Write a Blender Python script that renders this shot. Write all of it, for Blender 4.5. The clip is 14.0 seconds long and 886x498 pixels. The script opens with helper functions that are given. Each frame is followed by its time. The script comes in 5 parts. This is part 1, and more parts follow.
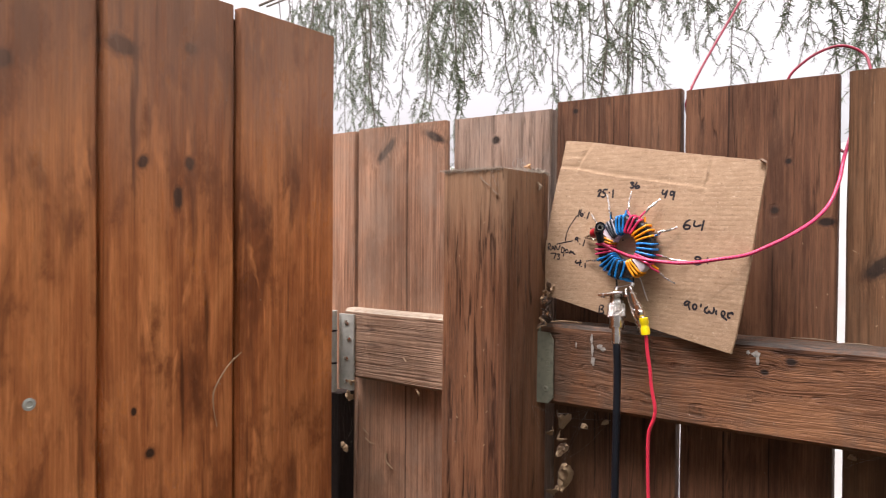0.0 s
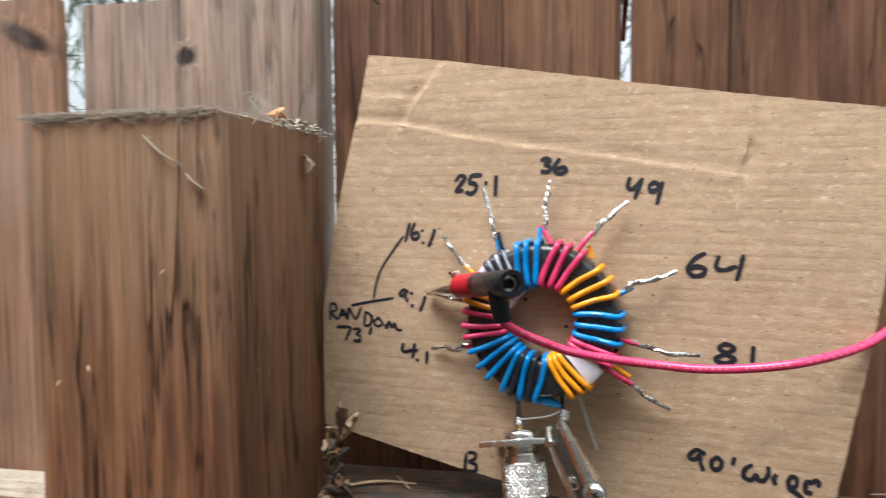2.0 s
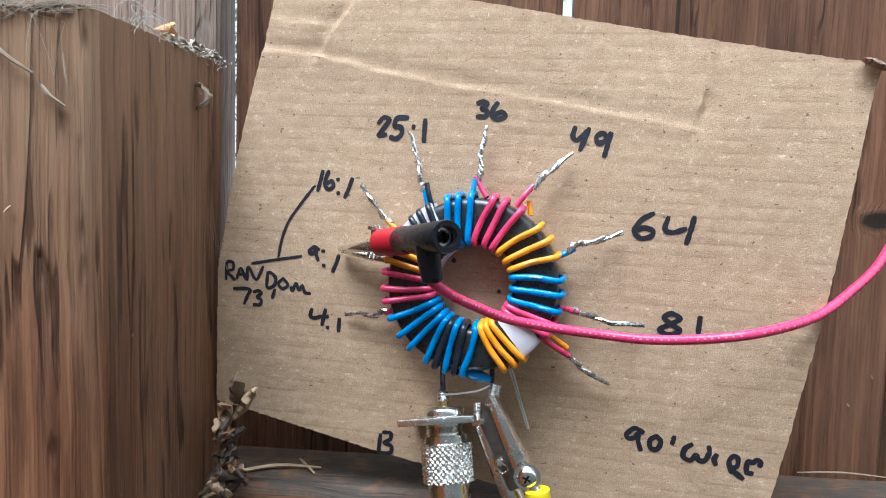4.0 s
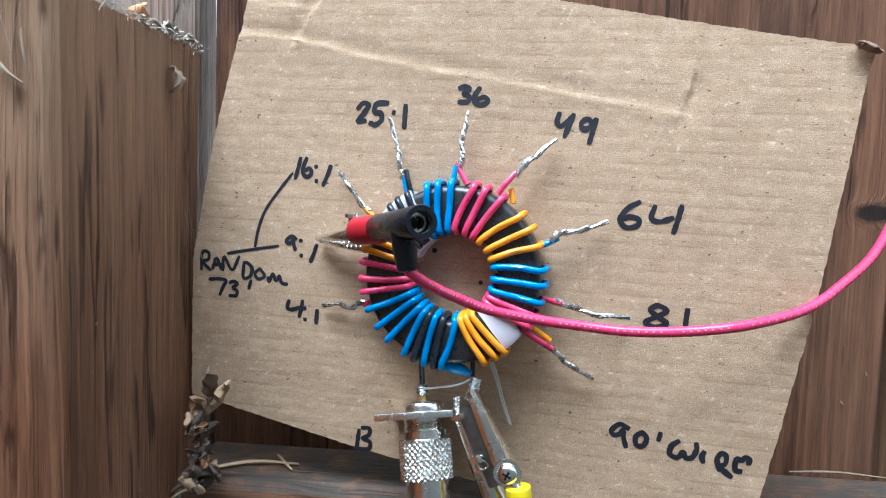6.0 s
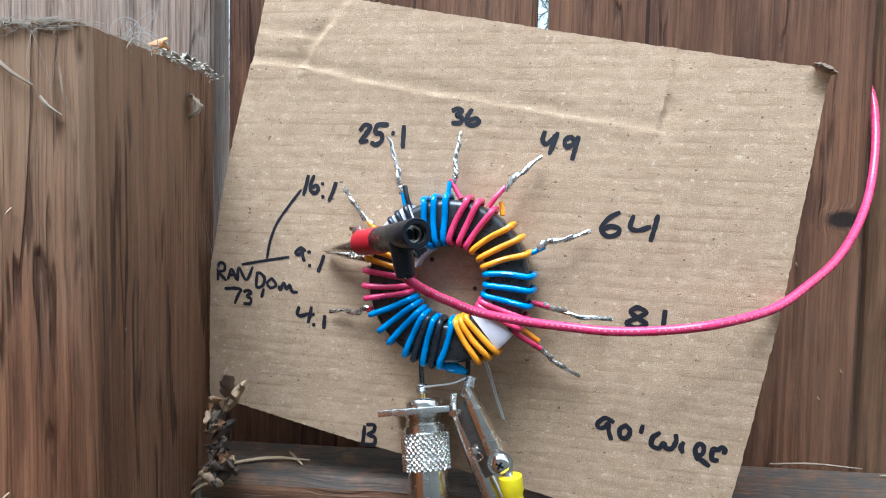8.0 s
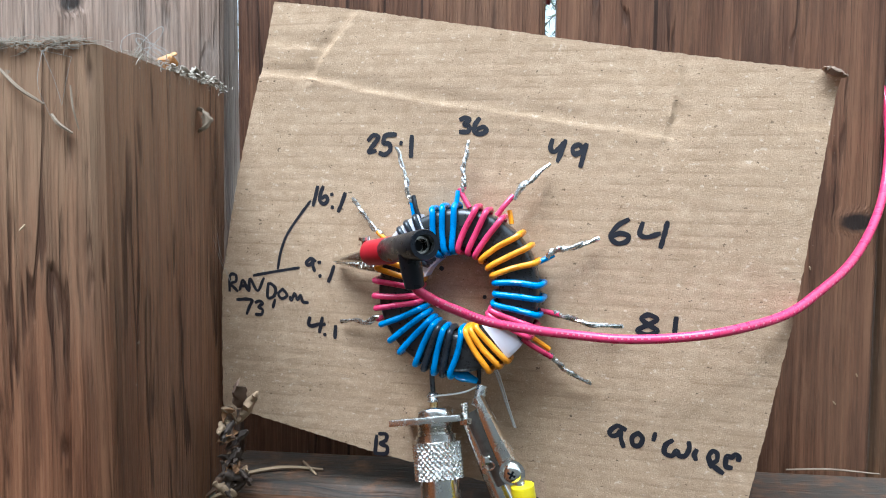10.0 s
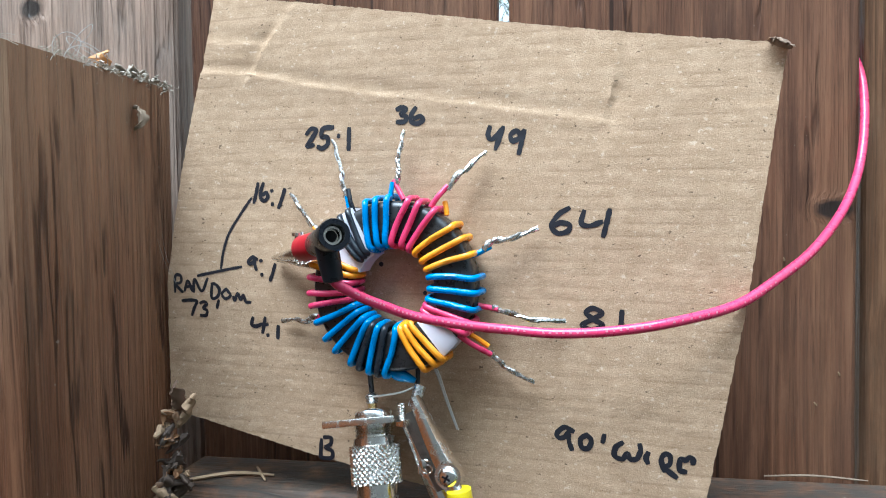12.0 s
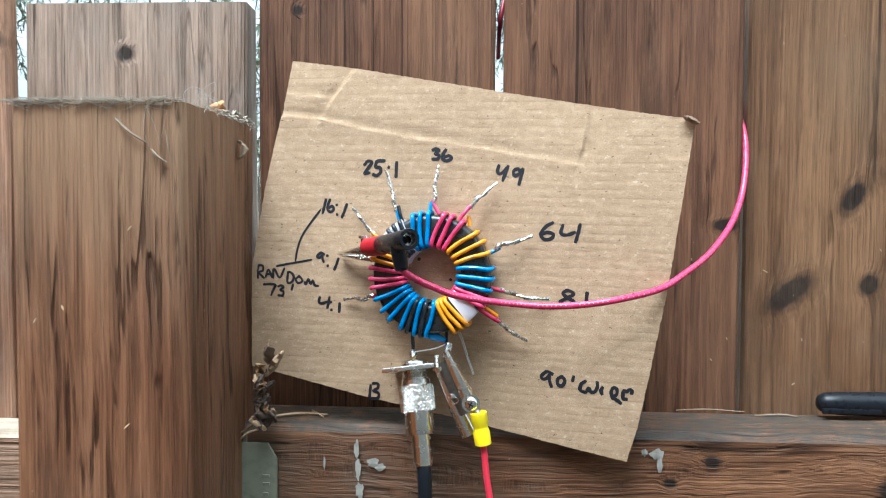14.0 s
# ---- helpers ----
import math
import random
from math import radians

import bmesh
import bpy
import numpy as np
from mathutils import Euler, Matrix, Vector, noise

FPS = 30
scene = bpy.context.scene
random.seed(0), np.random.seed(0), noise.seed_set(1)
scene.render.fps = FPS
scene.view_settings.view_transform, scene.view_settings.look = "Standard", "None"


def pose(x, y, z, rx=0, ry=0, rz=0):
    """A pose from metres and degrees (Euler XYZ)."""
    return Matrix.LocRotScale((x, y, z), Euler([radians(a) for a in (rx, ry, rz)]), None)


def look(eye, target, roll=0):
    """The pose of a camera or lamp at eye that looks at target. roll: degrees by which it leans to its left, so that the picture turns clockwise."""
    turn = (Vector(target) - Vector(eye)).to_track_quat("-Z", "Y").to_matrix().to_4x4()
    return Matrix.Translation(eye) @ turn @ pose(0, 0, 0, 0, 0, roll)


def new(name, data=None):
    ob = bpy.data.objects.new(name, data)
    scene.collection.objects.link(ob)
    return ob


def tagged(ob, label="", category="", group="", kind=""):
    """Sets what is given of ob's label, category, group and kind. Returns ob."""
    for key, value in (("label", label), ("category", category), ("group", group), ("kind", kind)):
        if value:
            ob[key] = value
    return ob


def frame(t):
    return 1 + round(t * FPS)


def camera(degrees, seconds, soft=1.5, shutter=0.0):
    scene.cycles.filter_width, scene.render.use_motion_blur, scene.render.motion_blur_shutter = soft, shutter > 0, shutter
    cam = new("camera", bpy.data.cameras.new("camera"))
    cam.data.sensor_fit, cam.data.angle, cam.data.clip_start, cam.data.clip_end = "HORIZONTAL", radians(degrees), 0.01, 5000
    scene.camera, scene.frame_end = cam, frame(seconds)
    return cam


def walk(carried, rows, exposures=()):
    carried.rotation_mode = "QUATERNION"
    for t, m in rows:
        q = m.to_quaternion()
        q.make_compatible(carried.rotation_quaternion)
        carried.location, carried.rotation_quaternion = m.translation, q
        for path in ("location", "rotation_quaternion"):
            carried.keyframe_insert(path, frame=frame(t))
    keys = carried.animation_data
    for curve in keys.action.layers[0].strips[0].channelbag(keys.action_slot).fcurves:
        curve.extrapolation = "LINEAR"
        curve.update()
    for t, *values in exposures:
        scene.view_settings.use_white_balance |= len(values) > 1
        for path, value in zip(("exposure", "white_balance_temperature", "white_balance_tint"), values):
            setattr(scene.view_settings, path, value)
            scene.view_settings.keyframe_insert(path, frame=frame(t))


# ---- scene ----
cam = camera(64.2, 14.0, soft=1.05, shutter=0.3)
PATH = [
    (0, (0.23, -0.728, 1.681), (-0.947, 0.888, 1.644), 0.5),
    (0.5, (0.195, -0.704, 1.686), (-0.834, 1.01, 1.625), 0.2),
    (1, (0.139, -0.662, 1.676), (-0.61, 1.191, 1.595), 0.6),
    (1.2, (0.097, -0.562, 1.697), (-0.495, 1.345, 1.59), 0.4),
    (1.5, (0.034, -0.444, 1.698), (-0.512, 1.48, 1.668), -0.5),
    (1.6, (0.04, -0.439, 1.699), (-0.537, 1.476, 1.662), -0.6),
    (1.8, (0.003, -0.362, 1.709), (-0.576, 1.547, 1.576), -0.8),
    (2, (-0.016, -0.34, 1.715), (-0.418, 1.616, 1.608), -0.5),
    (2.5, (-0.027, -0.337, 1.715), (-0.235, 1.648, 1.584), 0.0),
    (3, (-0.028, -0.324, 1.708), (-0.175, 1.664, 1.543), 1.1),
    (5.5, (-0.03, -0.299, 1.701), (-0.159, 1.69, 1.537), 2.2),
    (6, (-0.022, -0.298, 1.699), (-0.152, 1.692, 1.539), 2.1),
    (6.5, (-0.02, -0.303, 1.701), (-0.15, 1.688, 1.558), 1.9),
    (7, (-0.017, -0.309, 1.703), (-0.161, 1.679, 1.541), 1.6),
    (7.5, (-0.016, -0.319, 1.7), (-0.165, 1.671, 1.565), 1.5),
    (10, (-0.014, -0.319, 1.703), (-0.211, 1.668, 1.577), 0.5),
    (10.5, (-0.01, -0.325, 1.695), (-0.195, 1.663, 1.578), 0.8),
    (11, (-0.006, -0.357, 1.7), (-0.184, 1.634, 1.621), 0.4),
    (11.5, (0.02, -0.341, 1.693), (-0.22, 1.644, 1.643), -0.0),
    (12, (0.023, -0.304, 1.695), (-0.294, 1.669, 1.609), -0.7),
    (12.5, (-0.016, -0.328, 1.706), (-0.29, 1.649, 1.567), -0.6),
    (13, (-0.031, -0.36, 1.703), (-0.174, 1.632, 1.588), 0.8),
    (13.5, (-0.021, -0.385, 1.702), (-0.095, 1.61, 1.584), 0.3),
    (14, (-0.01, -0.418, 1.701), (-0.111, 1.577, 1.608), 0.4),
]
walk(cam, [(t, look(eye, target, roll)) for t, eye, target, roll in PATH],
     exposures=[(0.0, 0.79, 6650, 24), (1.5, 0.71, 6500, 12), (2.0, 0.75, 6000, 9), (2.5, 0.79, 5850, 9), (3.0, 0.83, 5650, 8), (7.5, 0.97, 5050, 3), (10.0, 0.97, 5150, 3), (12.0, 0.99, 5150, 1), (13.5, 1.05, 5150, 1), (14.0, 1.09, 5400, 1)])

# ---- world and light: overcast sky, soft weak sun from behind the viewer ----
SUN_EL, SUN_AZ = 66.0, 208.0
world = bpy.data.worlds.new("overcast_sky")
scene.world = world
world.use_nodes = True
wn, wl = world.node_tree.nodes, world.node_tree.links
wn.clear()
sky = wn.new("ShaderNodeTexSky")
sky.sky_type, sky.sun_disc = "NISHITA", False
sky.sun_elevation, sky.sun_rotation = radians(SUN_EL), radians(SUN_AZ)
sky.dust_density, sky.air_density = 4.0, 1.0
grey = wn.new("ShaderNodeHueSaturation")
grey.inputs["Saturation"].default_value = 0.12
cloud = wn.new("ShaderNodeMix")
cloud.data_type = "RGBA"
cloud.inputs[0].default_value = 0.7
# overcast luminance: the zenith three times as bright as the horizon
tc = wn.new("ShaderNodeTexCoord")
sep = wn.new("ShaderNodeSeparateXYZ")
rise = wn.new("ShaderNodeMapRange")
rise.inputs["From Min"].default_value, rise.inputs["From Max"].default_value = 0.12, 1.0
rise.inputs["To Min"].default_value, rise.inputs["To Max"].default_value = 4.2, 16.5
tint = wn.new("ShaderNodeVectorMath")
tint.operation = "SCALE"
tint.inputs[0].default_value = (0.95, 1.0, 0.99)
wl.new(tc.outputs["Generated"], sep.inputs[0])
wl.new(sep.outputs[2], rise.inputs[0])
wl.new(rise.outputs[0], tint.inputs["Scale"])
wl.new(tint.outputs[0], cloud.inputs[7])
back = wn.new("ShaderNodeBackground")
back.inputs["Strength"].default_value = 0.125
wout = wn.new("ShaderNodeOutputWorld")
wl.new(sky.outputs[0], grey.inputs["Color"])
wl.new(grey.outputs[0], cloud.inputs[6])
wl.new(cloud.outputs[2], back.inputs[0])
wl.new(back.outputs[0], wout.inputs[0])
sun = new("sun", bpy.data.lights.new("sun", "SUN"))
sun.data.energy, sun.data.angle, sun.data.color = 3.4, radians(32), (1.0, 0.98, 0.95)
sd = Vector((math.sin(radians(SUN_AZ)) * math.cos(radians(SUN_EL)), math.cos(radians(SUN_AZ)) * math.cos(radians(SUN_EL)), math.sin(radians(SUN_EL))))
sun.matrix_basis = look(sd * 30, (0, 0, 0))


# ---- materials ----
def srgb(r, g, b):
    return tuple(((c / 255) / 12.92 if c <= 10 else ((c / 255 + 0.055) / 1.055) ** 2.4) for c in (r, g, b)) + (1,)


class Nodes:
    """A small builder for one node material."""

    def __init__(self, name):
        self.mat = bpy.data.materials.new(name)
        self.mat.use_nodes = True
        self.tree = self.mat.node_tree
        self.tree.nodes.clear()
        self.out = self.add("ShaderNodeOutputMaterial")
        self.bsdf = self.add("ShaderNodeBsdfPrincipled")
        self.tree.links.new(self.bsdf.outputs[0], self.out.inputs[0])

    def add(self, kind, **props):
        n = self.tree.nodes.new(kind)
        for k, v in props.items():
            n.inputs[k].default_value = v
        return n

    def link(self, a, b):
        self.tree.links.new(a, b)

    def position(self, scale, spread=0.0, rot=(0, 0, 0)):
        geo = self.add("ShaderNodeNewGeometry")
        src = geo.outputs["Position"]
        if spread:
            info = self.add("ShaderNodeObjectInfo")
            mul = self.math("MULTIPLY", info.outputs["Random"], spread)
            addv = self.add("ShaderNodeVectorMath")
            addv.operation = "ADD"
            self.link(src, addv.inputs[0])
            self.link(mul, addv.inputs[1])
            src = addv.outputs[0]
        mp = self.add("ShaderNodeMapping")
        mp.inputs["Scale"].default_value = scale
        mp.inputs["Rotation"].default_value = [radians(a) for a in rot]
        self.link(src, mp.inputs[0])
        return mp.outputs[0]

    def noise(self, vec, scale=1.0, detail=6.0, rough=0.6, distort=0.0):
        n = self.add("ShaderNodeTexNoise", Scale=scale, Detail=detail, Roughness=rough, Distortion=distort)
        self.link(vec, n.inputs["Vector"])
        return n.outputs[0]

    def math(self, op, a, b=0.0, clamp=False):
        n = self.add("ShaderNodeMath")
        n.operation, n.use_clamp = op, clamp
        for k, v in ((0, a), (1, b)):
            if isinstance(v, (int, float)):
                n.inputs[k].default_value = v
            else:
                self.link(v, n.inputs[k])
        return n.outputs[0]

    def ramp(self, fac, *stops):
        n = self.add("ShaderNodeValToRGB")
        while len(n.color_ramp.elements) < len(stops):
            n.color_ramp.elements.new(0.5)
        for e, (p, c) in zip(n.color_ramp.elements, stops):
            e.position = p
            e.color = c if len(c) == 4 else (*c, 1)
        self.link(fac, n.inputs[0])
        return n.outputs[0]

    def span(self, v, a, b, lo=0.0, hi=1.0, smooth=True):
        n = self.add("ShaderNodeMapRange")
        n.interpolation_type = "SMOOTHSTEP" if smooth else "LINEAR"
        for k, x in zip(("From Min", "From Max", "To Min", "To Max"), (a, b, lo, hi)):
            n.inputs[k].default_value = x
        self.link(v, n.inputs[0])
        return n.outputs[0]

    def mix(self, fac, a, b, blend="MIX"):
        n = self.add("ShaderNodeMix")
        n.data_type, n.blend_type = "RGBA", blend
        for k, v in ((0, fac), (6, a), (7, b)):
            if isinstance(v, (int, float, tuple)):
                n.inputs[k].default_value = v
            else:
                self.link(v, n.inputs[k])
        return n.outputs[2]

    def bump(self, height, strength=0.4, distance=0.001):
        n = self.add("ShaderNodeBump", Strength=strength, Distance=distance)
        self.link(height, n.inputs["Height"])
        self.link(n.outputs[0], self.bsdf.inputs["Normal"])

    def finish(self, colour, rough=0.6, metal=0.0, spec=0.5):
        for k, v in (("Base Color", colour), ("Roughness", rough), ("Metallic", metal), ("Specular IOR Level", spec)):
            if isinstance(v, (int, float, tuple)):
                self.bsdf.inputs[k].default_value = v
            else:
                self.link(v, self.bsdf.inputs[k])
        return self.mat


WOOD_TONE = 1.35


def wood(name, dark, mid, light, along="Z", knots=(), streak=0.5, lines=(), worn=0.0, rough=0.55, dust=0.0, dust_colour=(0.30, 0.27, 0.22, 1), spread=7.0, drips=0.0, groove=0.3, side="XZ", crack=0.0, bright=0.5, pitch=240, top_tone=None, lit_front=False, mottle=0.6, patch=(15, 15, 7), furrow=0.0, fine_cut=300, run=4.5, wear_tone=(0.23, 0.185, 0.15, 1), wave=0.004, lines_strength=0.4):
    """Stained wood: growth lines along one axis, knots at given world places that bend the grain, thin splits, grey wear, top dust."""
    dark, mid, light = [tuple(min(0.8, c * WOOD_TONE) for c in t[:3]) for t in (dark, mid, light)]
    m = Nodes(name)
    ax = "XYZ".index(along)
    sep = m.add("ShaderNodeSeparateXYZ")
    m.link(m.position((1, 1, 1)), sep.inputs[0])
    flat = sep.outputs["XYZ".index(side[0])]
    bend, dists = None, []
    for (kx, kz, rx, rz, turn) in knots:
        geo = m.add("ShaderNodeNewGeometry")
        mp = m.add("ShaderNodeMapping")
        mp.vector_type = "TEXTURE"
        if side == "XZ":
            mp.inputs["Location"].default_value = (kx, 0, kz)
            mp.inputs["Rotation"].default_value = (0, radians(turn), 0)
            mp.inputs["Scale"].default_value = (rx, 50, rz)
        else:
            mp.inputs["Location"].default_value = (0, kx, kz)
            mp.inputs["Rotation"].default_value = (radians(-turn), 0, 0)
            mp.inputs["Scale"].default_value = (50, rx, rz)
        m.link(geo.outputs["Position"], mp.inputs[0])
        wob = m.noise(m.position((70, 70, 70)), 1, 4, 0.65)
        ln = m.add("ShaderNodeVectorMath")
        ln.operation = "LENGTH"
        m.link(mp.outputs[0], ln.inputs[0])
        d = m.math("ADD", ln.outputs["Value"], m.math("MULTIPLY", m.math("SUBTRACT", wob, 0.5), 1.1))
        dists.append(d)
        b = m.math("MULTIPLY", m.span(ln.outputs["Value"], 0.4, 2.1, 1, 0), 0.0018)
        bend = b if bend is None else m.math("ADD", bend, b)

    sway = m.math("MULTIPLY", m.math("SUBTRACT", m.noise(m.position((11, 11, 5) if ax == 2 else (5, 11, 11), spread), 1, 3, 0.55), 0.5), wave)

    def grainvec(across, length):
        v = [across] * 3
        v[ax] = length
        geo = m.add("ShaderNodeNewGeometry")
        src = geo.outputs["Position"]
        info = m.add("ShaderNodeObjectInfo")
        off = m.math("ADD", m.math("MULTIPLY", info.outputs["Random"], spread), sway)
        if bend is not None:
            off = m.math("ADD", off, bend)
        addv = m.add("ShaderNodeVectorMath")
        addv.operation = "ADD"
        m.link(src, addv.inputs[0])
        m.link(off, addv.inputs[1])
        mp = m.add("ShaderNodeMapping")
        mp.inputs["Scale"].default_value = v
        m.link(addv.outputs[0], mp.inputs[0])
        return mp.outputs[0]

    big = m.noise(grainvec(13, 2.0), 1, 5, 0.65, 0.9)
    broken = m.noise(m.position((22, 22, 5), spread), 1, 5, 0.65)
    ring = m.math("ADD", m.noise(grainvec(pitch, run), 1, 3, 0.55, 0.25), m.math("MULTIPLY", m.math("SUBTRACT", broken, 0.5), 0.32))
    fine = m.noise(grainvec(620, 6), 1, 5, 0.7, 0.1)
    pore = m.noise(grainvec(1300, 36), 1, 4, 0.75)
    mott = m.noise(m.position(patch, spread), 1, 8, 0.7)
    val = m.math("ADD", m.math("MULTIPLY", big, 0.6), m.math("MULTIPLY", fine, 0.4))
    col = m.ramp(val, (0.38, dark), (0.5, mid), (0.61, light))
    deep = (*[c * 0.4 for c in dark[:3]], 1)
    col = m.mix(m.span(ring, 0.53, 0.63, 0, streak), col, deep)
    col = m.mix(m.span(ring, 0.47, 0.36, 0, bright * 0.6), col, (*[c * 1.2 for c in light[:3]], 1))
    late = m.noise(grainvec(640, 3.5), 1, 2, 0.5)
    col = m.mix(m.span(late, 0.50, 0.60, 0, lines_strength), col, (*[c * 0.55 for c in dark[:3]], 1))
    col = m.mix(m.span(late, 0.46, 0.38, 0, lines_strength * 0.7), col, (*[min(1, c * 1.25) for c in light[:3]], 1))
    col = m.mix(m.span(pore, 0.52, 0.64, 0, 0.35), col, deep)
    col = m.mix(m.span(fine, 0.5, 0.36, 0, 0.25), col, (*[c * 1.35 for c in light[:3]], 1))
    col = m.mix(m.span(mott, 0.5, 0.66, 0, mottle), col, (*[c * 0.55 for c in mid[:3]], 1))
    col = m.mix(m.span(mott, 0.46, 0.3, 0, bright), col, (*[c * 1.25 for c in light[:3]], 1))
    if furrow:
        fur = m.math("ABSOLUTE", m.math("SUBTRACT", m.noise(grainvec(fine_cut, 5.0), 1, 3, 0.6, 0.2), 0.5))
        fmask = m.span(m.noise(m.position((60, 60, 14), spread), 1, 4, 0.6), 0.44, 0.60, 0.0, 1)
        fmask = m.math("MULTIPLY", fmask, m.span(m.noise(grainvec(150, 3), 1, 2, 0.5), 0.42, 0.56, 0.0, 1))
        cut = m.math("MULTIPLY", m.span(fur, 0.010, 0.035, 1, 0), fmask)
        col = m.mix(m.math("MULTIPLY", cut, furrow), col, deep)
    if drips:
        drip = m.noise(grainvec(75, 4.2), 1, 3, 0.5)
        col = m.mix(m.span(drip, 0.60, 0.72, 0, drips), col, deep)
        pool = m.noise(m.position((16, 16, 5.5), spread), 1, 5, 0.6, 0.8)
        col = m.mix(m.span(pool, 0.53, 0.68, 0, drips * 0.75), col, (*[c * 0.62 for c in dark[:3]], 1))
        rubbed = m.noise(m.position((34, 34, 7), spread * 1.7), 1, 4, 0.6, 0.5)
        col = m.mix(m.span(rubbed, 0.60, 0.70, 0, drips * 0.7), col, (*[c * 1.35 for c in light[:3]], 1))
    if crack:
        wav = m.noise(grainvec(30, 1.6), 1, 3, 0.5, 0.4)
        edge = m.math("ABSOLUTE", m.math("SUBTRACT", wav, 0.5))
        gate_ = m.noise(m.position((7, 7, 30), spread), 1, 2, 0.5)
        col = m.mix(m.math("MULTIPLY", m.span(edge, 0.0, 0.012, crack, 0), m.span(gate_, 0.42, 0.55)), col, deep)
    for d in dists:
        halo = m.math("MULTIPLY", m.span(d, 0.9, 1.7, 0.45, 0), m.math("ADD", 0.4, m.math("MULTIPLY", m.math("SINE", m.math("MULTIPLY", d, 14)), 0.22)))
        col = m.mix(halo, col, (*[c * 0.5 for c in dark[:3]], 1))
        col = m.mix(m.span(d, 0.55, 1.15, 0.92, 0), col, (0.016, 0.012, 0.0105, 1))
    for (lx, z0, z1, wide) in lines:
        wob = m.noise(m.position((0, 0, 9)), 1, 2, 0.5)
        dx = m.math("ABSOLUTE", m.math("ADD", m.math("SUBTRACT", flat, lx), m.math("MULTIPLY", m.math("SUBTRACT", wob, 0.5), 0.005)))
        on = m.math("MULTIPLY", m.span(dx, wide * 0.5, wide, 1, 0), m.math("MULTIPLY", m.span(sep.outputs[2], z0, z0 + 0.01), m.span(sep.outputs[2], z1 - 0.02, z1, 1, 0)))
        col = m.mix(m.math("MULTIPLY", on, 0.85), col, deep)
    if worn:
        w = m.noise(m.position((13, 13, 8), spread), 1, 7, 0.7)
        col = m.mix(m.span(w, 0.42, 0.68, 0, worn), col, wear_tone)
    # tone mixed in by height; on the post it paints in light from above
    if top_tone:
        z0, z1, tone, much = top_tone
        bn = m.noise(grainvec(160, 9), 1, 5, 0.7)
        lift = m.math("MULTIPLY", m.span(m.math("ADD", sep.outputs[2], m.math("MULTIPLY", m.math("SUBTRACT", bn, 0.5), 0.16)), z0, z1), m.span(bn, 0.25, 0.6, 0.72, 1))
        # front faces take more of it: brighter light put into their colour
        if lit_front:
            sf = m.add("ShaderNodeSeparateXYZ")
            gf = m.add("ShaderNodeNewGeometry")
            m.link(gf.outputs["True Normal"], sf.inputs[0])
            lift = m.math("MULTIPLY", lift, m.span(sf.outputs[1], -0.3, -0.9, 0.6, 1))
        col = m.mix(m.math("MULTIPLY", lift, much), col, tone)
    if furrow and top_tone:
        col = m.mix(m.math("MULTIPLY", cut, furrow * 0.8), col, (*[c * 0.8 for c in dark[:3]], 1))
    if dust:
        sn = m.add("ShaderNodeSeparateXYZ")
        geo = m.add("ShaderNodeNewGeometry")
        m.link(geo.outputs["Normal"], sn.inputs[0])
        dn = m.noise(m.position((110, 110, 110)), 1, 6, 0.7)
        up = m.math("MULTIPLY", m.span(sn.outputs[2], 0.35, 0.8), m.span(dn, 0.25, 0.6, 0.25, 1))
        col = m.mix(m.math("MULTIPLY", up, dust), col, dust_colour)
    speck = m.noise(m.position((260, 260, 260), spread), 1, 2, 0.5)
    col = m.mix(m.span(speck, 0.75, 0.79, 0, 0.5), col, (0.36, 0.31, 0.25, 1))
    relief_ = m.math("ADD", m.math("MULTIPLY", fine, 0.35), m.math("ADD", m.math("MULTIPLY", m.span(ring, 0.5, 0.64, 1, 0), groove), m.math("ADD", m.math("MULTIPLY", pore, 0.3), m.math("MULTIPLY", m.span(late, 0.46, 0.60, 1, 0), groove * 0.6))))
    if furrow:
        relief_ = m.math("SUBTRACT", relief_, m.math("MULTIPLY", cut, furrow * 1.2))
    m.bump(relief_, 0.75, 0.0015)
    rg = m.span(mott, 0.3, 0.7, rough - 0.1, rough + 0.15)
    return m.finish(col, rg, 0.0, 0.22)


def plain(name, colour, rough=0.4, metal=0.0, vary=0.15, scale=300, bump=0.15, spec=0.5):
    """A surface of one colour with slight soiling and fine relief."""
    m = Nodes(name)
    n = m.noise(m.position((scale,) * 3, 3.0), 1, 5, 0.6)
    big = m.noise(m.position((scale / 8,) * 3, 3.0), 1, 3, 0.6)
    col = m.mix(m.span(n, 0.45, 0.8, 0, vary), colour, (*[c * 0.45 for c in colour[:3]], 1))
    col = m.mix(m.span(big, 0.45, 0.8, 0, vary), col, (*[min(1, c * 0.7 + 0.04) for c in colour[:3]], 1))
    if bump:
        m.bump(n, bump, 0.0004)
    return m.finish(col, m.span(n, 0.3, 0.7, max(0.02, rough - 0.06), min(1, rough + 0.1)), metal, spec)


D1, M1, L1 = (0.040, 0.0172, 0.0092), (0.106, 0.0475, 0.0255), (0.178, 0.087, 0.046)
FENCE = dict(pitch=230, run=8, lines_strength=0.1, mottle=0.9, patch=(36, 36, 7), worn=0.2, wear_tone=(0.19, 0.115, 0.075, 1), dark=D1, mid=M1, light=L1)
mat_grey_board = wood("grey_brown_board", (0.125, 0.083, 0.060), (0.265, 0.182, 0.135), (0.37, 0.268, 0.205), furrow=0.7, fine_cut=80, streak=0.35, worn=0.5, lines_strength=0.26, wear_tone=(0.33, 0.275, 0.23, 1), knots=[(-0.224, 1.798, 0.006, 0.005, 0)], groove=0.6, pitch=230, run=6, patch=(40, 40, 6))
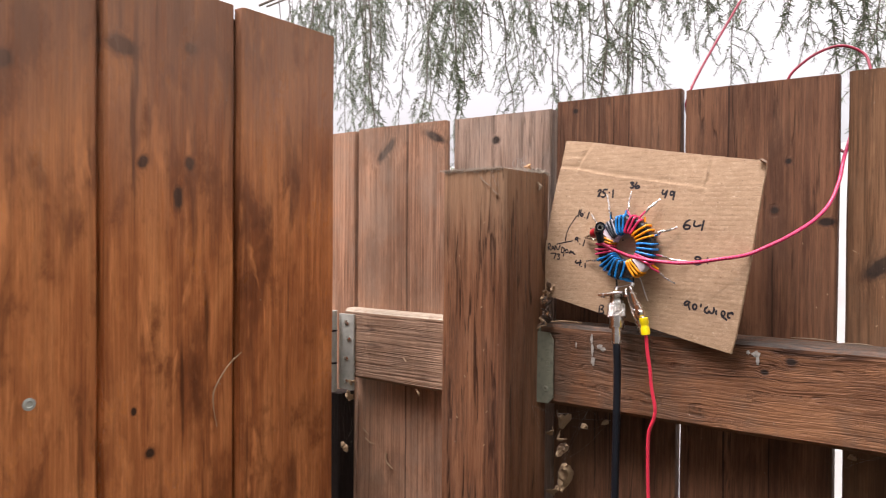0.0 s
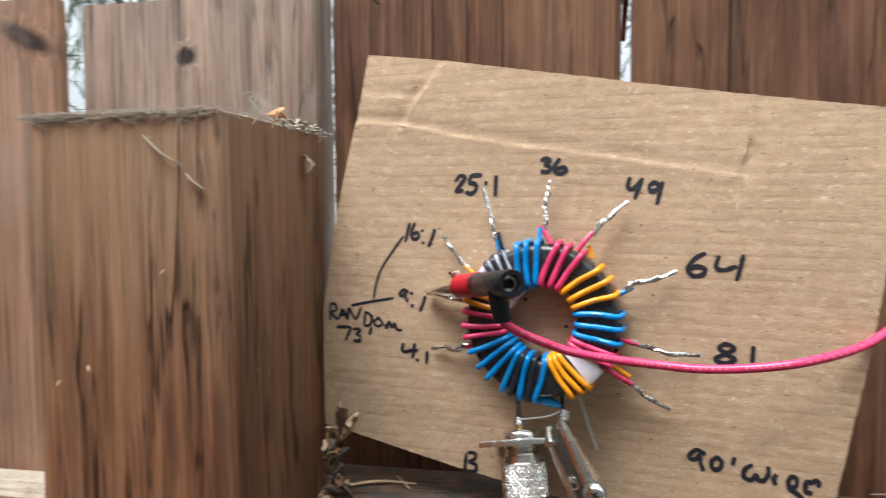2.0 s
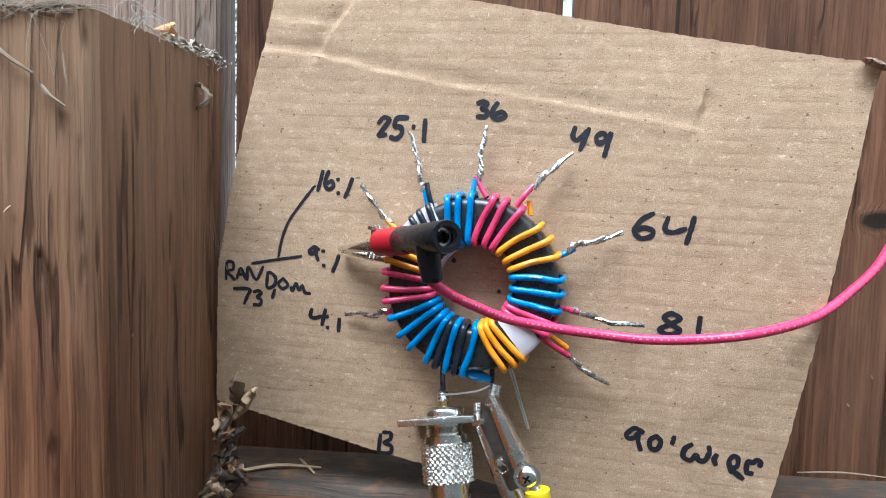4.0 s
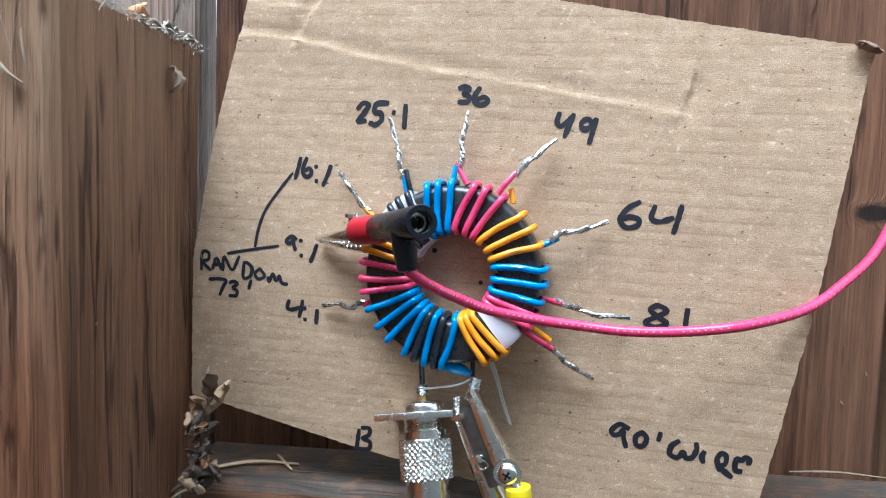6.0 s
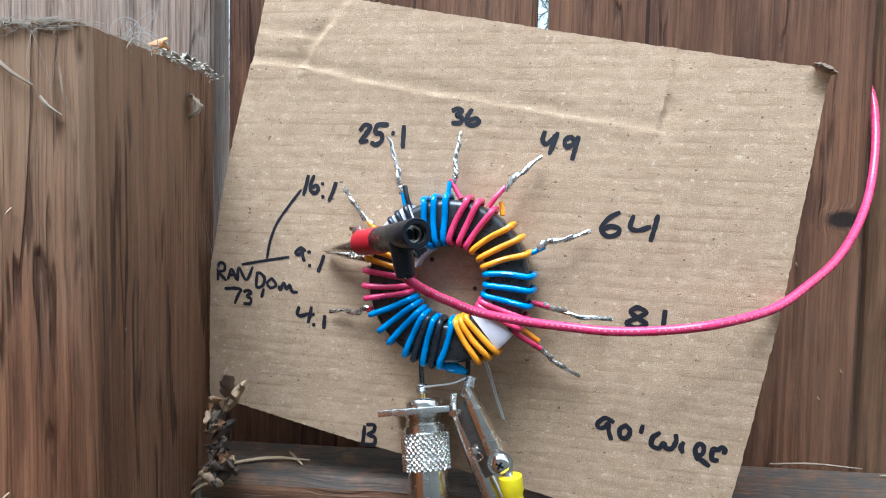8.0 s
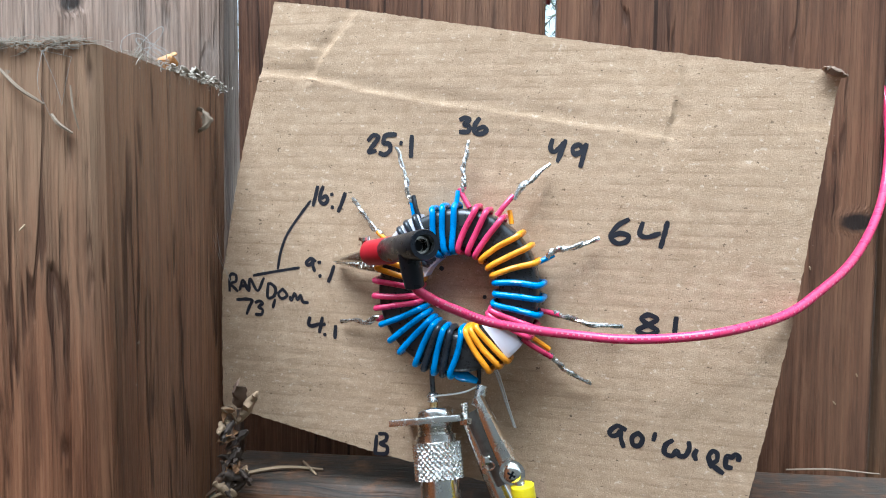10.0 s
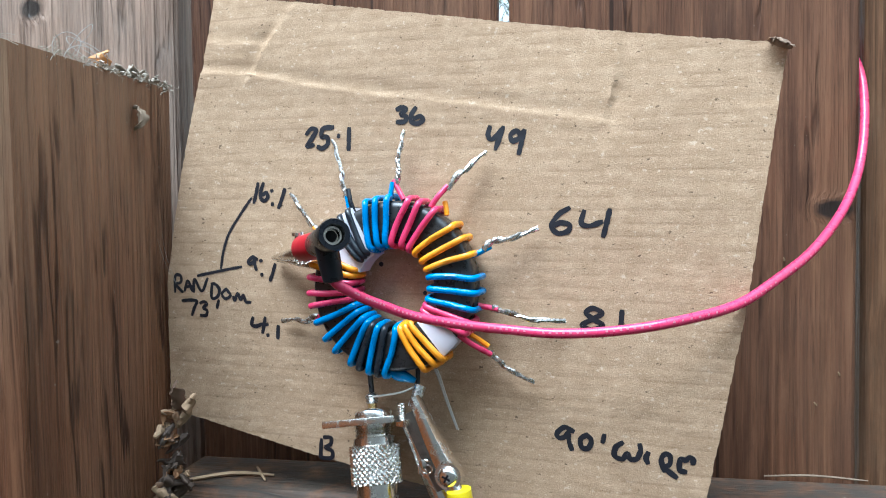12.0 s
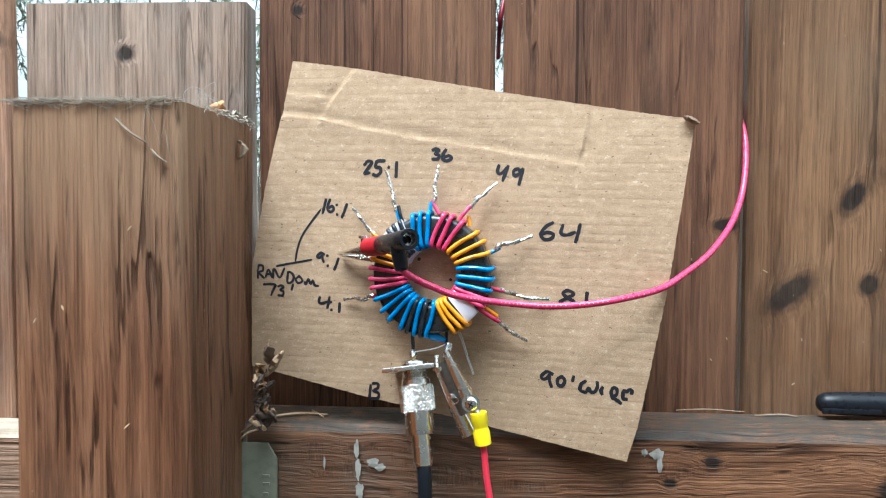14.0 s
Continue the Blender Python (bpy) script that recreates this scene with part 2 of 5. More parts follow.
mat_left_board = wood("left_board", (0.12, 0.061, 0.036), (0.29, 0.157, 0.096), (0.43, 0.245, 0.152), streak=0.22, worn=0.5, wear_tone=(0.33, 0.25, 0.19, 1), lines=[(-0.331, 1.2, 1.86, 0.0016)],
                      knots=[(-0.366, 1.790, 0.022, 0.006, -42), (-0.290, 1.803, 0.018, 0.006, 25)])
mat_board = wood("brown_board", furrow=0.7, fine_cut=60, streak=0.25, groove=0.5, lines=[(-0.090, 1.4, 1.86, 0.0008), (-0.073, 1.4, 1.86, 0.0007), (-0.056, 1.6, 1.86, 0.0007)], knots=[(-0.118, 1.822, 0.003, 0.003, 0)], **FENCE)
mat_board_c = wood("brown_board_mid", furrow=0.7, fine_cut=60, streak=0.28, lines=[(0.046, 1.2, 1.86, 0.0011), (0.088, 1.2, 1.68, 0.0008)], knots=[(0.100, 1.754, 0.0035, 0.003, 0), (0.089, 1.708, 0.0045, 0.004, 0), (0.133, 1.697, 0.008, 0.004, 0)], **FENCE)
mat_board_d = wood("brown_board_knots", (0.050, 0.0235, 0.0115), (0.118, 0.058, 0.028), (0.198, 0.106, 0.054), streak=0.3, worn=0.35, wear_tone=(0.19, 0.125, 0.078, 1), run=8, lines_strength=0.2, furrow=0.5, fine_cut=50, lines=[(0.222, 1.72, 1.86, 0.0011)],
                   knots=[(0.1748, 1.656, 0.019, 0.0085, -35), (0.2102, 1.7135, 0.012, 0.0065, -60), (0.2207, 1.662, 0.0065, 0.007, 0), (0.2475, 1.719, 0.022, 0.0055, 25)])
mat_board_plain = wood("plain_brown_board", streak=0.45, knots=[(0.37, 1.70, 0.006, 0.005, 0)], **FENCE)
# paler top and front: some weathering, otherwise light painted into the colour
mat_post = wood("post_wood", (0.053, 0.0212, 0.0106), (0.121, 0.0515, 0.0255), (0.218, 0.104, 0.053), streak=0.28, run=9.0, fine_cut=75, dust=0.75, groove=0.5, bright=0.3, pitch=230, mottle=0.85, patch=(60, 60, 7), worn=0.1, top_tone=(1.615, 1.79, (0.43, 0.272, 0.162, 1), 0.72), lit_front=True, furrow=0.95, wave=0.006, lines_strength=0.2)
mat_rail = wood("rail_wood", (0.054, 0.0235, 0.0122), (0.128, 0.057, 0.028), (0.225, 0.108, 0.052), along="X", pitch=70, run=5.0, streak=0.1, lines_strength=0.06, crack=1.0, dust=0.92, dust_colour=(0.046, 0.041, 0.034, 1), worn=0.6, wear_tone=(0.105, 0.082, 0.062, 1), patch=(9, 30, 38), mottle=0.8, furrow=0.5, fine_cut=26, wave=0.03,
                knots=[(0.207, 1.560, 0.0095, 0.0095, 0), (0.113, 1.573, 0.0055, 0.0045, 0), (0.092, 1.561, 0.004, 0.003, 0)], groove=0.3)
mat_rail_left = wood("left_rail_wood", (0.12, 0.070, 0.046), (0.25, 0.155, 0.100), (0.36, 0.24, 0.160), along="X", streak=0.12, lines_strength=0.1, crack=0.6, dust=1.0, dust_colour=(0.50, 0.43, 0.33, 1), worn=0.3, groove=0.6)
# greyer and less orange towards the top
mat_gate = wood("gate_wood", (0.105, 0.030, 0.0115), (0.295, 0.094, 0.030), (0.48, 0.187, 0.066), pitch=150, mottle=1.0, patch=(18, 18, 9), streak=0.12, rough=0.34, run=8, lines_strength=0.15, drips=0.8, side="YZ", top_tone=(1.62, 1.93, (0.25, 0.138, 0.090, 1), 0.8), groove=0.12, bright=0.6,
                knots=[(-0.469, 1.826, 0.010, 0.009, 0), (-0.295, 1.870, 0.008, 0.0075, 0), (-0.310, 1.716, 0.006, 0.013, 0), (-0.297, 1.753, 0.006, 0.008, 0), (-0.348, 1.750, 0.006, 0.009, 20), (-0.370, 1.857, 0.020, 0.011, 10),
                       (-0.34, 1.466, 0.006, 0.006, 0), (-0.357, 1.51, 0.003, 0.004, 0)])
mat_card = None
mat_nearblack = wood("near_black_wood", (0.006, 0.004, 0.004), (0.014, 0.010, 0.009), (0.026, 0.018, 0.015), streak=0.3)
mat_ink = plain("black_ink", (0.012, 0.012, 0.018, 1), 0.5, vary=0.05, bump=0)
mat_blue = plain("blue_insulation", (0.004, 0.20, 0.52, 1), 0.28, vary=0.1, bump=0.05)
mat_pink = plain("pink_insulation", (0.62, 0.040, 0.125, 1), 0.28, vary=0.08, bump=0.05)
mat_orange = plain("orange_insulation", (0.80, 0.30, 0.004, 1), 0.3, vary=0.1, bump=0.05)
mat_black = plain("black_insulation", (0.014, 0.018, 0.024, 1), 0.3, vary=0.1, bump=0.05)
mat_core = plain("dark_ferrite_core", (0.022, 0.022, 0.023, 1), 0.3, vary=0.3, scale=500)
mat_white = plain("white_tape", (0.62, 0.60, 0.66, 1), 0.45, vary=0.15)
mat_tin = plain("tinned_copper", (0.60, 0.585, 0.56, 1), 0.24, 0.95, vary=0.35, scale=900)
mat_thintin = plain("thin_tinned_wire", (0.62, 0.59, 0.55, 1), 0.35, 0.35, vary=0.3, scale=900)
mat_nickel = plain("nickel_plate", (0.84, 0.81, 0.76, 1), 0.2, 1.0, vary=0.35, scale=250, bump=0.05)
# steel darkened to stand in for shade inside the clip
mat_darksteel = plain("shade_dark_steel", (0.20, 0.185, 0.165, 1), 0.35, 0.9, vary=0.6, scale=400, bump=0.3)
mat_brass = plain("brass", (0.72, 0.52, 0.22, 1), 0.28, 1.0, vary=0.2)
mat_zinc = plain("galvanised_steel", (0.46, 0.47, 0.42, 1), 0.5, 0.5, vary=0.4, scale=160)
mat_bracket = plain("dull_galvanised_bracket", (0.25, 0.255, 0.185, 1), 0.62, 0.25, vary=0.6, scale=220, bump=0.4)
mat_plugblack = plain("black_plastic", (0.008, 0.009, 0.012, 1), 0.3, vary=0.1, spec=0.25)
mat_redplastic = plain("red_plastic", (0.36, 0.010, 0.018, 1), 0.35, vary=0.12)
mat_yellow = plain("yellow_vinyl", (0.86, 0.66, 0.0, 1), 0.35, vary=0.1)
mat_redwire = plain("red_wire", (0.70, 0.035, 0.07, 1), 0.32, vary=0.1, bump=0.05)
mat_darkred = plain("weathered_red_wire", (0.26, 0.010, 0.032, 1), 0.4, vary=0.2)
mat_coax = plain("black_coax_jacket", (0.010, 0.012, 0.016, 1), 0.34, vary=0.15, spec=0.22)
mat_leaf = plain("dry_leaf", (0.17, 0.095, 0.055, 1), 0.75, vary=0.6, scale=120)
mat_chip = plain("pale_chip", (0.42, 0.29, 0.17, 1), 0.8, vary=0.4)
mat_dustcrumb = plain("grey_dust", (0.36, 0.305, 0.24, 1), 0.9, vary=0.6, scale=300)
mat_web = plain("cobweb_silk", (0.33, 0.31, 0.28, 1), 0.7, vary=0.1, bump=0)
mat_paint = plain("white_paint_smear", (0.35, 0.33, 0.29, 1), 0.6, vary=0.9, scale=220)
mat_stalk = plain("dull_dry_stalk", (0.25, 0.185, 0.125, 1), 0.85, vary=0.5)
mat_fungus = plain("orange_husk", (0.50, 0.25, 0.09, 1), 0.7, vary=0.5)
mat_needle = plain("spruce_needles", (0.17, 0.22, 0.135, 1), 0.55, vary=0.5, scale=9, bump=0)
mat_twig = plain("spruce_bark", (0.16, 0.135, 0.11, 1), 0.85, vary=0.4, scale=80)
mat_penwhite = plain("pen_barrel_white", (0.60, 0.60, 0.60, 1), 0.35, vary=0.08)


def card_material():
    m = Nodes("corrugated_cardboard")
    rot = (0, -10.2, 0)
    flute = m.add("ShaderNodeTexWave", Scale=1.0)
    flute.wave_type, flute.bands_direction, flute.wave_profile = "BANDS", "Z", "SIN"
    flute.inputs["Distortion"].default_value = 0.25
    flute.inputs["Detail"].default_value = 1.0
    m.link(m.position((6, 6, 72), 0, rot), flute.inputs["Vector"])
    fibre = m.noise(m.position((1900, 1900, 2300), 0, rot), 1, 4, 0.7)
    fib2 = m.noise(m.position((170, 170, 260), 0, rot), 1, 7, 0.7)
    blot = m.noise(m.position((22, 22, 22)), 1, 4, 0.6)
    base = m.ramp(fib2, (0.36, (0.42, 0.282, 0.170)), (0.52, (0.47, 0.322, 0.202)), (0.66, (0.53, 0.372, 0.240)))
    base = m.mix(m.span(blot, 0.4, 0.75, 0, 0.22), base, (0.38, 0.25, 0.15, 1))
    base = m.mix(m.span(flute.outputs[1], 0.0, 0.22, 0.05, 0), base, (0.27, 0.165, 0.09, 1))
    base = m.mix(m.span(fibre, 0.53, 0.66, 0, 0.55), base, (0.64, 0.475, 0.325, 1))
    fleck = m.noise(m.position((420, 420, 650), 0, rot), 1, 3, 0.6)
    base = m.mix(m.span(fleck, 0.635, 0.68, 0, 0.55), base, (0.70, 0.56, 0.42, 1))
    base = m.mix(m.span(fleck, 0.33, 0.295, 0, 0.8), base, (0.10, 0.065, 0.04, 1))
    dash = m.noise(m.position((60, 60, 230), 0, rot), 1, 3, 0.6)
    base = m.mix(m.math("MULTIPLY", m.span(flute.outputs[1], 0.0, 0.16, 0.32, 0), m.span(dash, 0.46, 0.6)), base, (0.24, 0.145, 0.08, 1))
    base = m.mix(m.span(fibre, 0.33, 0.45, 0.5, 0), base, (0.22, 0.135, 0.075, 1))
    m.bump(m.math("ADD", m.math("MULTIPLY", flute.outputs[1], 0.12), m.math("MULTIPLY", fibre, 0.7)), 0.5, 0.0008)
    return m.finish(base, 0.85, 0, 0.2)


mat_card = card_material()


# ---- mesh helpers ----
def part(name, bm, material, parent=None, label="", smooth=True):
    """Links a bmesh with world coordinates as one mesh object, under a thing or part if given."""
    me = bpy.data.meshes.new(name)
    bm.normal_update()
    bm.to_mesh(me)
    bm.free()
    me.materials.append(material)
    if smooth:
        me.polygons.foreach_set("use_smooth", [True] * len(me.polygons))
        me.set_sharp_from_angle(angle=radians(40))
    ob = new(name, me)
    if parent:
        ob.parent = parent
        ob.matrix_parent_inverse = BASES.get(parent.name, Matrix()).inverted()
    if label:
        ob["label"] = label
    return ob


BASES = {}


def thing(name, place, label, category, group="", kind=""):
    ob = new(name)
    ob.empty_display_size = 0.02
    ob.matrix_basis = Matrix.Translation(place)
    BASES[ob.name] = Matrix.Translation(place)
    return tagged(ob, label, category, group, kind)


def spline(points, per=6):
    """Catmull-Rom through the points."""
    pts = [Vector(p) for p in points]
    if len(pts) < 3:
        return [pts[0].lerp(pts[-1], i / per) for i in range(per + 1)]
    ext = [pts[0] * 2 - pts[1]] + pts + [pts[-1] * 2 - pts[-2]]
    out = []
    for a, b, c, d in zip(ext, ext[1:], ext[2:], ext[3:]):
        for i in range(per):
            s = i / per
            out.append(0.5 * ((2 * b) + (c - a) * s + (2 * a - 5 * b + 4 * c - d) * s * s + (3 * b - a - 3 * c + d) * s ** 3))
    out.append(pts[-1])
    return out


def tube(bm, pts, radius, sides=8, caps=True):
    """A tube along the points; radius is a number or one for each point."""
    rad = radius if isinstance(radius, (list, tuple)) else [radius] * len(pts)
    ref, rings = None, []
    for i, p in enumerate(pts):
        d = (pts[min(i + 1, len(pts) - 1)] - pts[max(i - 1, 0)])
        d = d.normalized() if d.length > 1e-9 else Vector((0, 0, 1))
        if ref is None:
            ref = d.orthogonal().normalized()
        ref = ref - d * ref.dot(d)
        ref = ref.normalized() if ref.length > 1e-6 else d.orthogonal().normalized()
        side = d.cross(ref)
        rings.append([bm.verts.new(p + rad[i] * (math.cos(a) * ref + math.sin(a) * side)) for a in [2 * math.pi * k / sides for k in range(sides)]])
    for r, q in zip(rings, rings[1:]):
        for k in range(sides):
            bm.faces.new((r[k], r[(k + 1) % sides], q[(k + 1) % sides], q[k]))
    if caps:
        bm.faces.new(rings[0][::-1])
        bm.faces.new(rings[-1])
    return rings


def tube_bm(points, radius, sides=8, per=6):
    bm = bmesh.new()
    tube(bm, spline(points, per) if per else [Vector(p) for p in points], radius, sides)
    return bm


def lathe(bm, profile, base, axis, sides=28):
    """Rings of (distance along axis, radius) round the axis from base."""
    axis = Vector(axis).normalized()
    ref = axis.orthogonal().normalized()
    side = axis.cross(ref)
    rings = []
    for h, r in profile:
        rings.append([bm.verts.new(Vector(base) + axis * h + r * (math.cos(a) * ref + math.sin(a) * side)) for a in [2 * math.pi * k / sides for k in range(sides)]])
    for r, q in zip(rings, rings[1:]):
        for k in range(sides):
            bm.faces.new((r[k], r[(k + 1) % sides], q[(k + 1) % sides], q[k]))
    bm.faces.new(rings[0][::-1])
    bm.faces.new(rings[-1])
    return bm


def lathe_bm(profile, base, axis, sides=28):
    return lathe(bmesh.new(), profile, base, axis, sides)


def bar(x0, x1, y0, y1, z0, z1, edge=0.002, along="Z", steps=14, wander=0.0006, seed=0, top=None):
    """A sawn board or beam with eased edges that wander slightly along its length."""
    lo, hi = [Vector((x0, y0, z0)), Vector((x1, y1, z1))]
    ax = "XYZ".index(along)
    a, b = [i for i in range(3) if i != ax]
    bm = bmesh.new()
    rings = []
    for i in range(steps + 1):
        s = i / steps
        l = lo[ax] + (hi[ax] - lo[ax]) * s
        ring = []
        for (ca, cb, da, db) in ((0, 0, 1, 0), (1, 0, -1, 0), (1, 0, 0, 1), (1, 1, 0, -1), (1, 1, -1, 0), (0, 1, 1, 0), (0, 1, 0, -1), (0, 0, 0, 1)):
            v = [0, 0, 0]
            va = (hi if ca else lo)[a] + da * edge
            vb = (hi if cb else lo)[b] + db * edge
            j = noise.noise((l * 7 + ca * 11, cb * 5 + seed * 3.1, seed)) * wander * 2
            v[a], v[b], v[ax] = va + j, vb + noise.noise((l * 5 + cb * 3, ca * 7 + 9, seed + 4)) * wander, l
            if top and i == steps:
                v[ax] += top(v[a], v[b])
            ring.append(bm.verts.new(v))
        rings.append(ring)
    for r, q in zip(rings, rings[1:]):
        for k in range(8):
            bm.faces.new((r[k], r[(k + 1) % 8], q[(k + 1) % 8], q[k]))
    bm.faces.new(rings[0][::-1])
    bm.faces.new(rings[-1])
    bmesh.ops.recalc_face_normals(bm, faces=bm.faces)
    return bm


def block(m, sx, sy, sz, bevel=0.0005, segments=2):
    bm = bmesh.new()
    bmesh.ops.create_cube(bm, size=1, matrix=m @ Matrix.Diagonal((sx, sy, sz, 1)))
    if bevel:
        bmesh.ops.bevel(bm, geom=bm.edges[:], offset=bevel, segments=segments, affect="EDGES", profile=0.6)
    return bm


# ---- ground ----
bm = bmesh.new()
N = 40
grid = [[bm.verts.new(((i / N * 2 - 1) ** 3 * 600, (j / N * 2 - 1) ** 3 * 600, 0.02 * noise.noise((i * 1.3, j * 1.7, 0)))) for j in range(N + 1)] for i in range(N + 1)]
for i in range(N):
    for j in range(N):
        bm.faces.new((grid[i][j], grid[i + 1][j], grid[i + 1][j + 1], grid[i][j + 1]))
gm = Nodes("lawn_ground")
gcol = gm.ramp(gm.noise(gm.position((3, 3, 3)), 1, 8, 0.7), (0.3, (0.06, 0.05, 0.03)), (0.6, (0.055, 0.07, 0.028)), (0.8, (0.10, 0.095, 0.055)))
gm.bump(gm.noise(gm.position((60, 60, 60)), 1, 5, 0.7), 0.8, 0.02)
tagged(part("ground", bm, gm.finish(gcol, 0.95)), "worn lawn ground on both sides of the fence", "ground", kind="structure")

# ---- fence ----
fence = thing("fence", (0, 0, 0), "dark brown stained vertical board fence with gaps", "fence", kind="structure")
TOP = 1.83
BOARDS = [
    (-0.565, -0.4205, 1.819, mat_left_board, -0.035), (-0.415, -0.2720, 1.821, mat_left_board, -0.035), (-0.2865, -0.1503, 1.828, mat_grey_board, 0.003),
    (-0.1412, -0.0015, 1.834, mat_board, 0.0), (0.0035, 0.1415, 1.831, mat_board_c, 0.0), (0.1474, 0.290, 1.834, mat_board_d, 0.0110),
    (0.296, 0.434, 1.83, mat_board_plain, -0.004), (0.439, 0.579, 1.832, mat_board_plain, 0.0), (0.584, 0.724, 1.829, mat_board_plain, 0.0), (0.729, 0.869, 1.833, mat_board_plain, 0.0),
]
fence_boards = []
for k, (x0, x1, top, mat, back_off) in enumerate(BOARDS):
    fence_boards.append(part("board", bar(x0, x1, 0.0 + back_off, {-0.565: 0.010, -0.415: 0.010, -0.2865: 0.022}.get(x0, 0.016) + back_off, 0.04, top, 0.0015, "Z", 90, 0.0007, k), mat, fence))
# the weathered board behind the post widens below, so that its gap closes
for vert in fence_boards[2].data.vertices:
    if vert.co.x > -0.2:
        vert.co.x += 0.0085 * max(0, min(1, (1.70 - vert.co.z) / 0.07))
part("rail", bar(-0.1365, 0.90, -0.046, -0.002, 1.501, 1.588, 0.004, "X", 40, 0.0012, 3), mat_rail, fence, "brown weathered rail with knots and paint smears")
part("rail", bar(-0.413, -0.2205, -0.060, -0.0355, 1.497, 1.586, 0.004, "X", 12, 0.001, 8), mat_rail_left, fence, "sun-bleached short rail beside the hinge")
part("rail", bar(-0.1365, 0.90, -0.046, -0.002, 0.35, 0.44, 0.004, "X", 20, 0.0012, 5), mat_rail, fence)
part("rail", bar(-0.413, -0.2205, -0.060, -0.0355, 0.35, 0.44, 0.004, "X", 8, 0.001, 9), mat_rail_left, fence)


def ragged(x, y):
    return 0.003 * noise.noise((x * 160, y * 160, 3))


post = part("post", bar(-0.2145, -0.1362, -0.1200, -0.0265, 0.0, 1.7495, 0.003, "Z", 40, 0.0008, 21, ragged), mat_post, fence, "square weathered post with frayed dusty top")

# ---- gate, open at a right angle ----
gate = thing("gate", (-0.405, -0.10, 0.05), "orange-brown stained board gate standing open", "gate")
GX = -0.405
GATE_BOARDS = [(-0.2405, -0.098, 0.010), (-0.3865, -0.2395, 0.0), (-0.5325, -0.3855, -0.009), (-0.678, -0.5315, -0.003), (-0.823, -0.677, -0.008), (-0.968, -0.822, -0.003)]
for k, (y0, y1, proud) in enumerate(GATE_BOARDS):
    part("tongue", bar(GX - 0.024, GX - 0.0055 + min(p for _, _, p in GATE_BOARDS[k:k + 2]), y0 - 0.007, y0 + 0.007, 0.06, 1.915, 0.001, "Z", 4, 0.0003, 90 + k), mat_gate, gate)
    part("board", bar(GX - 0.017 + proud, GX + proud, y0 + 0.0016, y1 - 0.0016, 0.06, 1.925 + 0.003 * (k % 2), 0.0025, "Z", 24, 0.0007, 40 + k), mat_gate, gate)
for z in (0.40, 1.52):
    part("rail", bar(GX - 0.070, GX - 0.0265, -0.97, -0.10, z - 0.045, z + 0.045, 0.003, "Y", 16, 0.0008, int(z * 10)), mat_gate, gate)


def galvanised_bits():
    """Bracket on the post that carries the rail, and the gate hinge."""
    br = part("bracket", block(pose(-0.1255, -0.0485, 1.543), 0.021, 0.0016, 0.082, 0.0006), mat_bracket, fence, "dull grey-green galvanised steel rail bracket")
    bm = bmesh.new()
    outline = [(-0.1365, 1.502), (-0.1225, 1.502), (-0.1172, 1.509), (-0.1172, 1.570), (-0.1222, 1.5785), (-0.1365, 1.5785)]
    lower = [bm.verts.new((x, -0.0478, z)) for x, z in outline]
    upper = [bm.verts.new((x, -0.0498, z)) for x, z in outline]
    bm.faces.new(lower)
    bm.faces.new(upper[::-1])
    for k in range(6):
        bm.faces.new((lower[k], upper[k], upper[(k + 1) % 6], lower[(k + 1) % 6]))
    bmesh.ops.recalc_face_normals(bm, faces=bm.faces)
    old = br.data
    bm.to_mesh(old)
    bm.free()
    part("flange", block(pose(-0.1353, -0.034, 1.543), 0.0016, 0.028, 0.084, 0.0005), mat_bracket, br)
    for k, (z, h) in enumerate(((1.561, 0.003), (1.5565, 0.004), (1.551, 0.0035), (1.5465, 0.003), (1.542, 0.004), (1.536, 0.0035))):
        part("embossed_mark", block(pose(-0.1232 + 0.0003 * (k % 2), -0.0499, z), 0.0042 - 0.0006 * (k % 3), 0.0006, h * 0.5, 0.0002, 1), mat_bracket, br)
    for z in (1.5175,):
        part("screw", lathe_bm([(0, 0.0036), (0.0012, 0.0034), (0.0019, 0.002), (0.0012, 0.0009)], (-0.1255, -0.0496, z), (0, -1, 0), 14), mat_bracket, br)
    hinge = part("hinge", tube_bm([(-0.4235, -0.0725, 1.583), (-0.4235, -0.0725, 1.478)], 0.0058, 14, 2), mat_zinc, gate, "grey steel butt hinge")
    part("leaf", block(pose(-0.4075, -0.0625, 1.530), 0.026, 0.0028, 0.098, 0.0008), mat_zinc, hinge)
    for z in (1.5585, 1.5165):
        part("knuckle_gap", tube_bm([(-0.4235, -0.0725, z), (-0.4235, -0.0725, z - 0.0025)], 0.0061, 14, 2), mat_plugblack, hinge, "dark gap between hinge knuckles")
    for dx, z in ((0.0, 1.568), (0.007, 1.547), (0.0, 1.521), (-0.001, 1.492)):
        part("screw", lathe_bm([(0, 0.0038), (0.0012, 0.0036), (0.002, 0.002)], (-0.4065 + dx * 0.6, -0.0638, z), (0, -1, 0), 12), mat_nickel, hinge)
    part("strap", block(pose(-0.4225, -0.0835, 1.530), 0.0028, 0.020, 0.098, 0.0008), mat_zinc, hinge)


galvanised_bits()
# almost black upright strip added below the hinge
part("stop_batten", bar(-0.440, -0.4165, -0.066, -0.037, 0.05, 1.474, 0.002, "Z", 14, 0.0006, 77), mat_nearblack, fence, "almost black upright strip below the hinge")
part("screw", lathe_bm([(0, 0.0055), (0.001, 0.0055), (0.0014, 0.003), (0.0004, 0.0022)], (GX + 0.0005, -0.452, 1.535), (1, 0, 0), 14), mat_zinc, gate, "galvanised screw head")

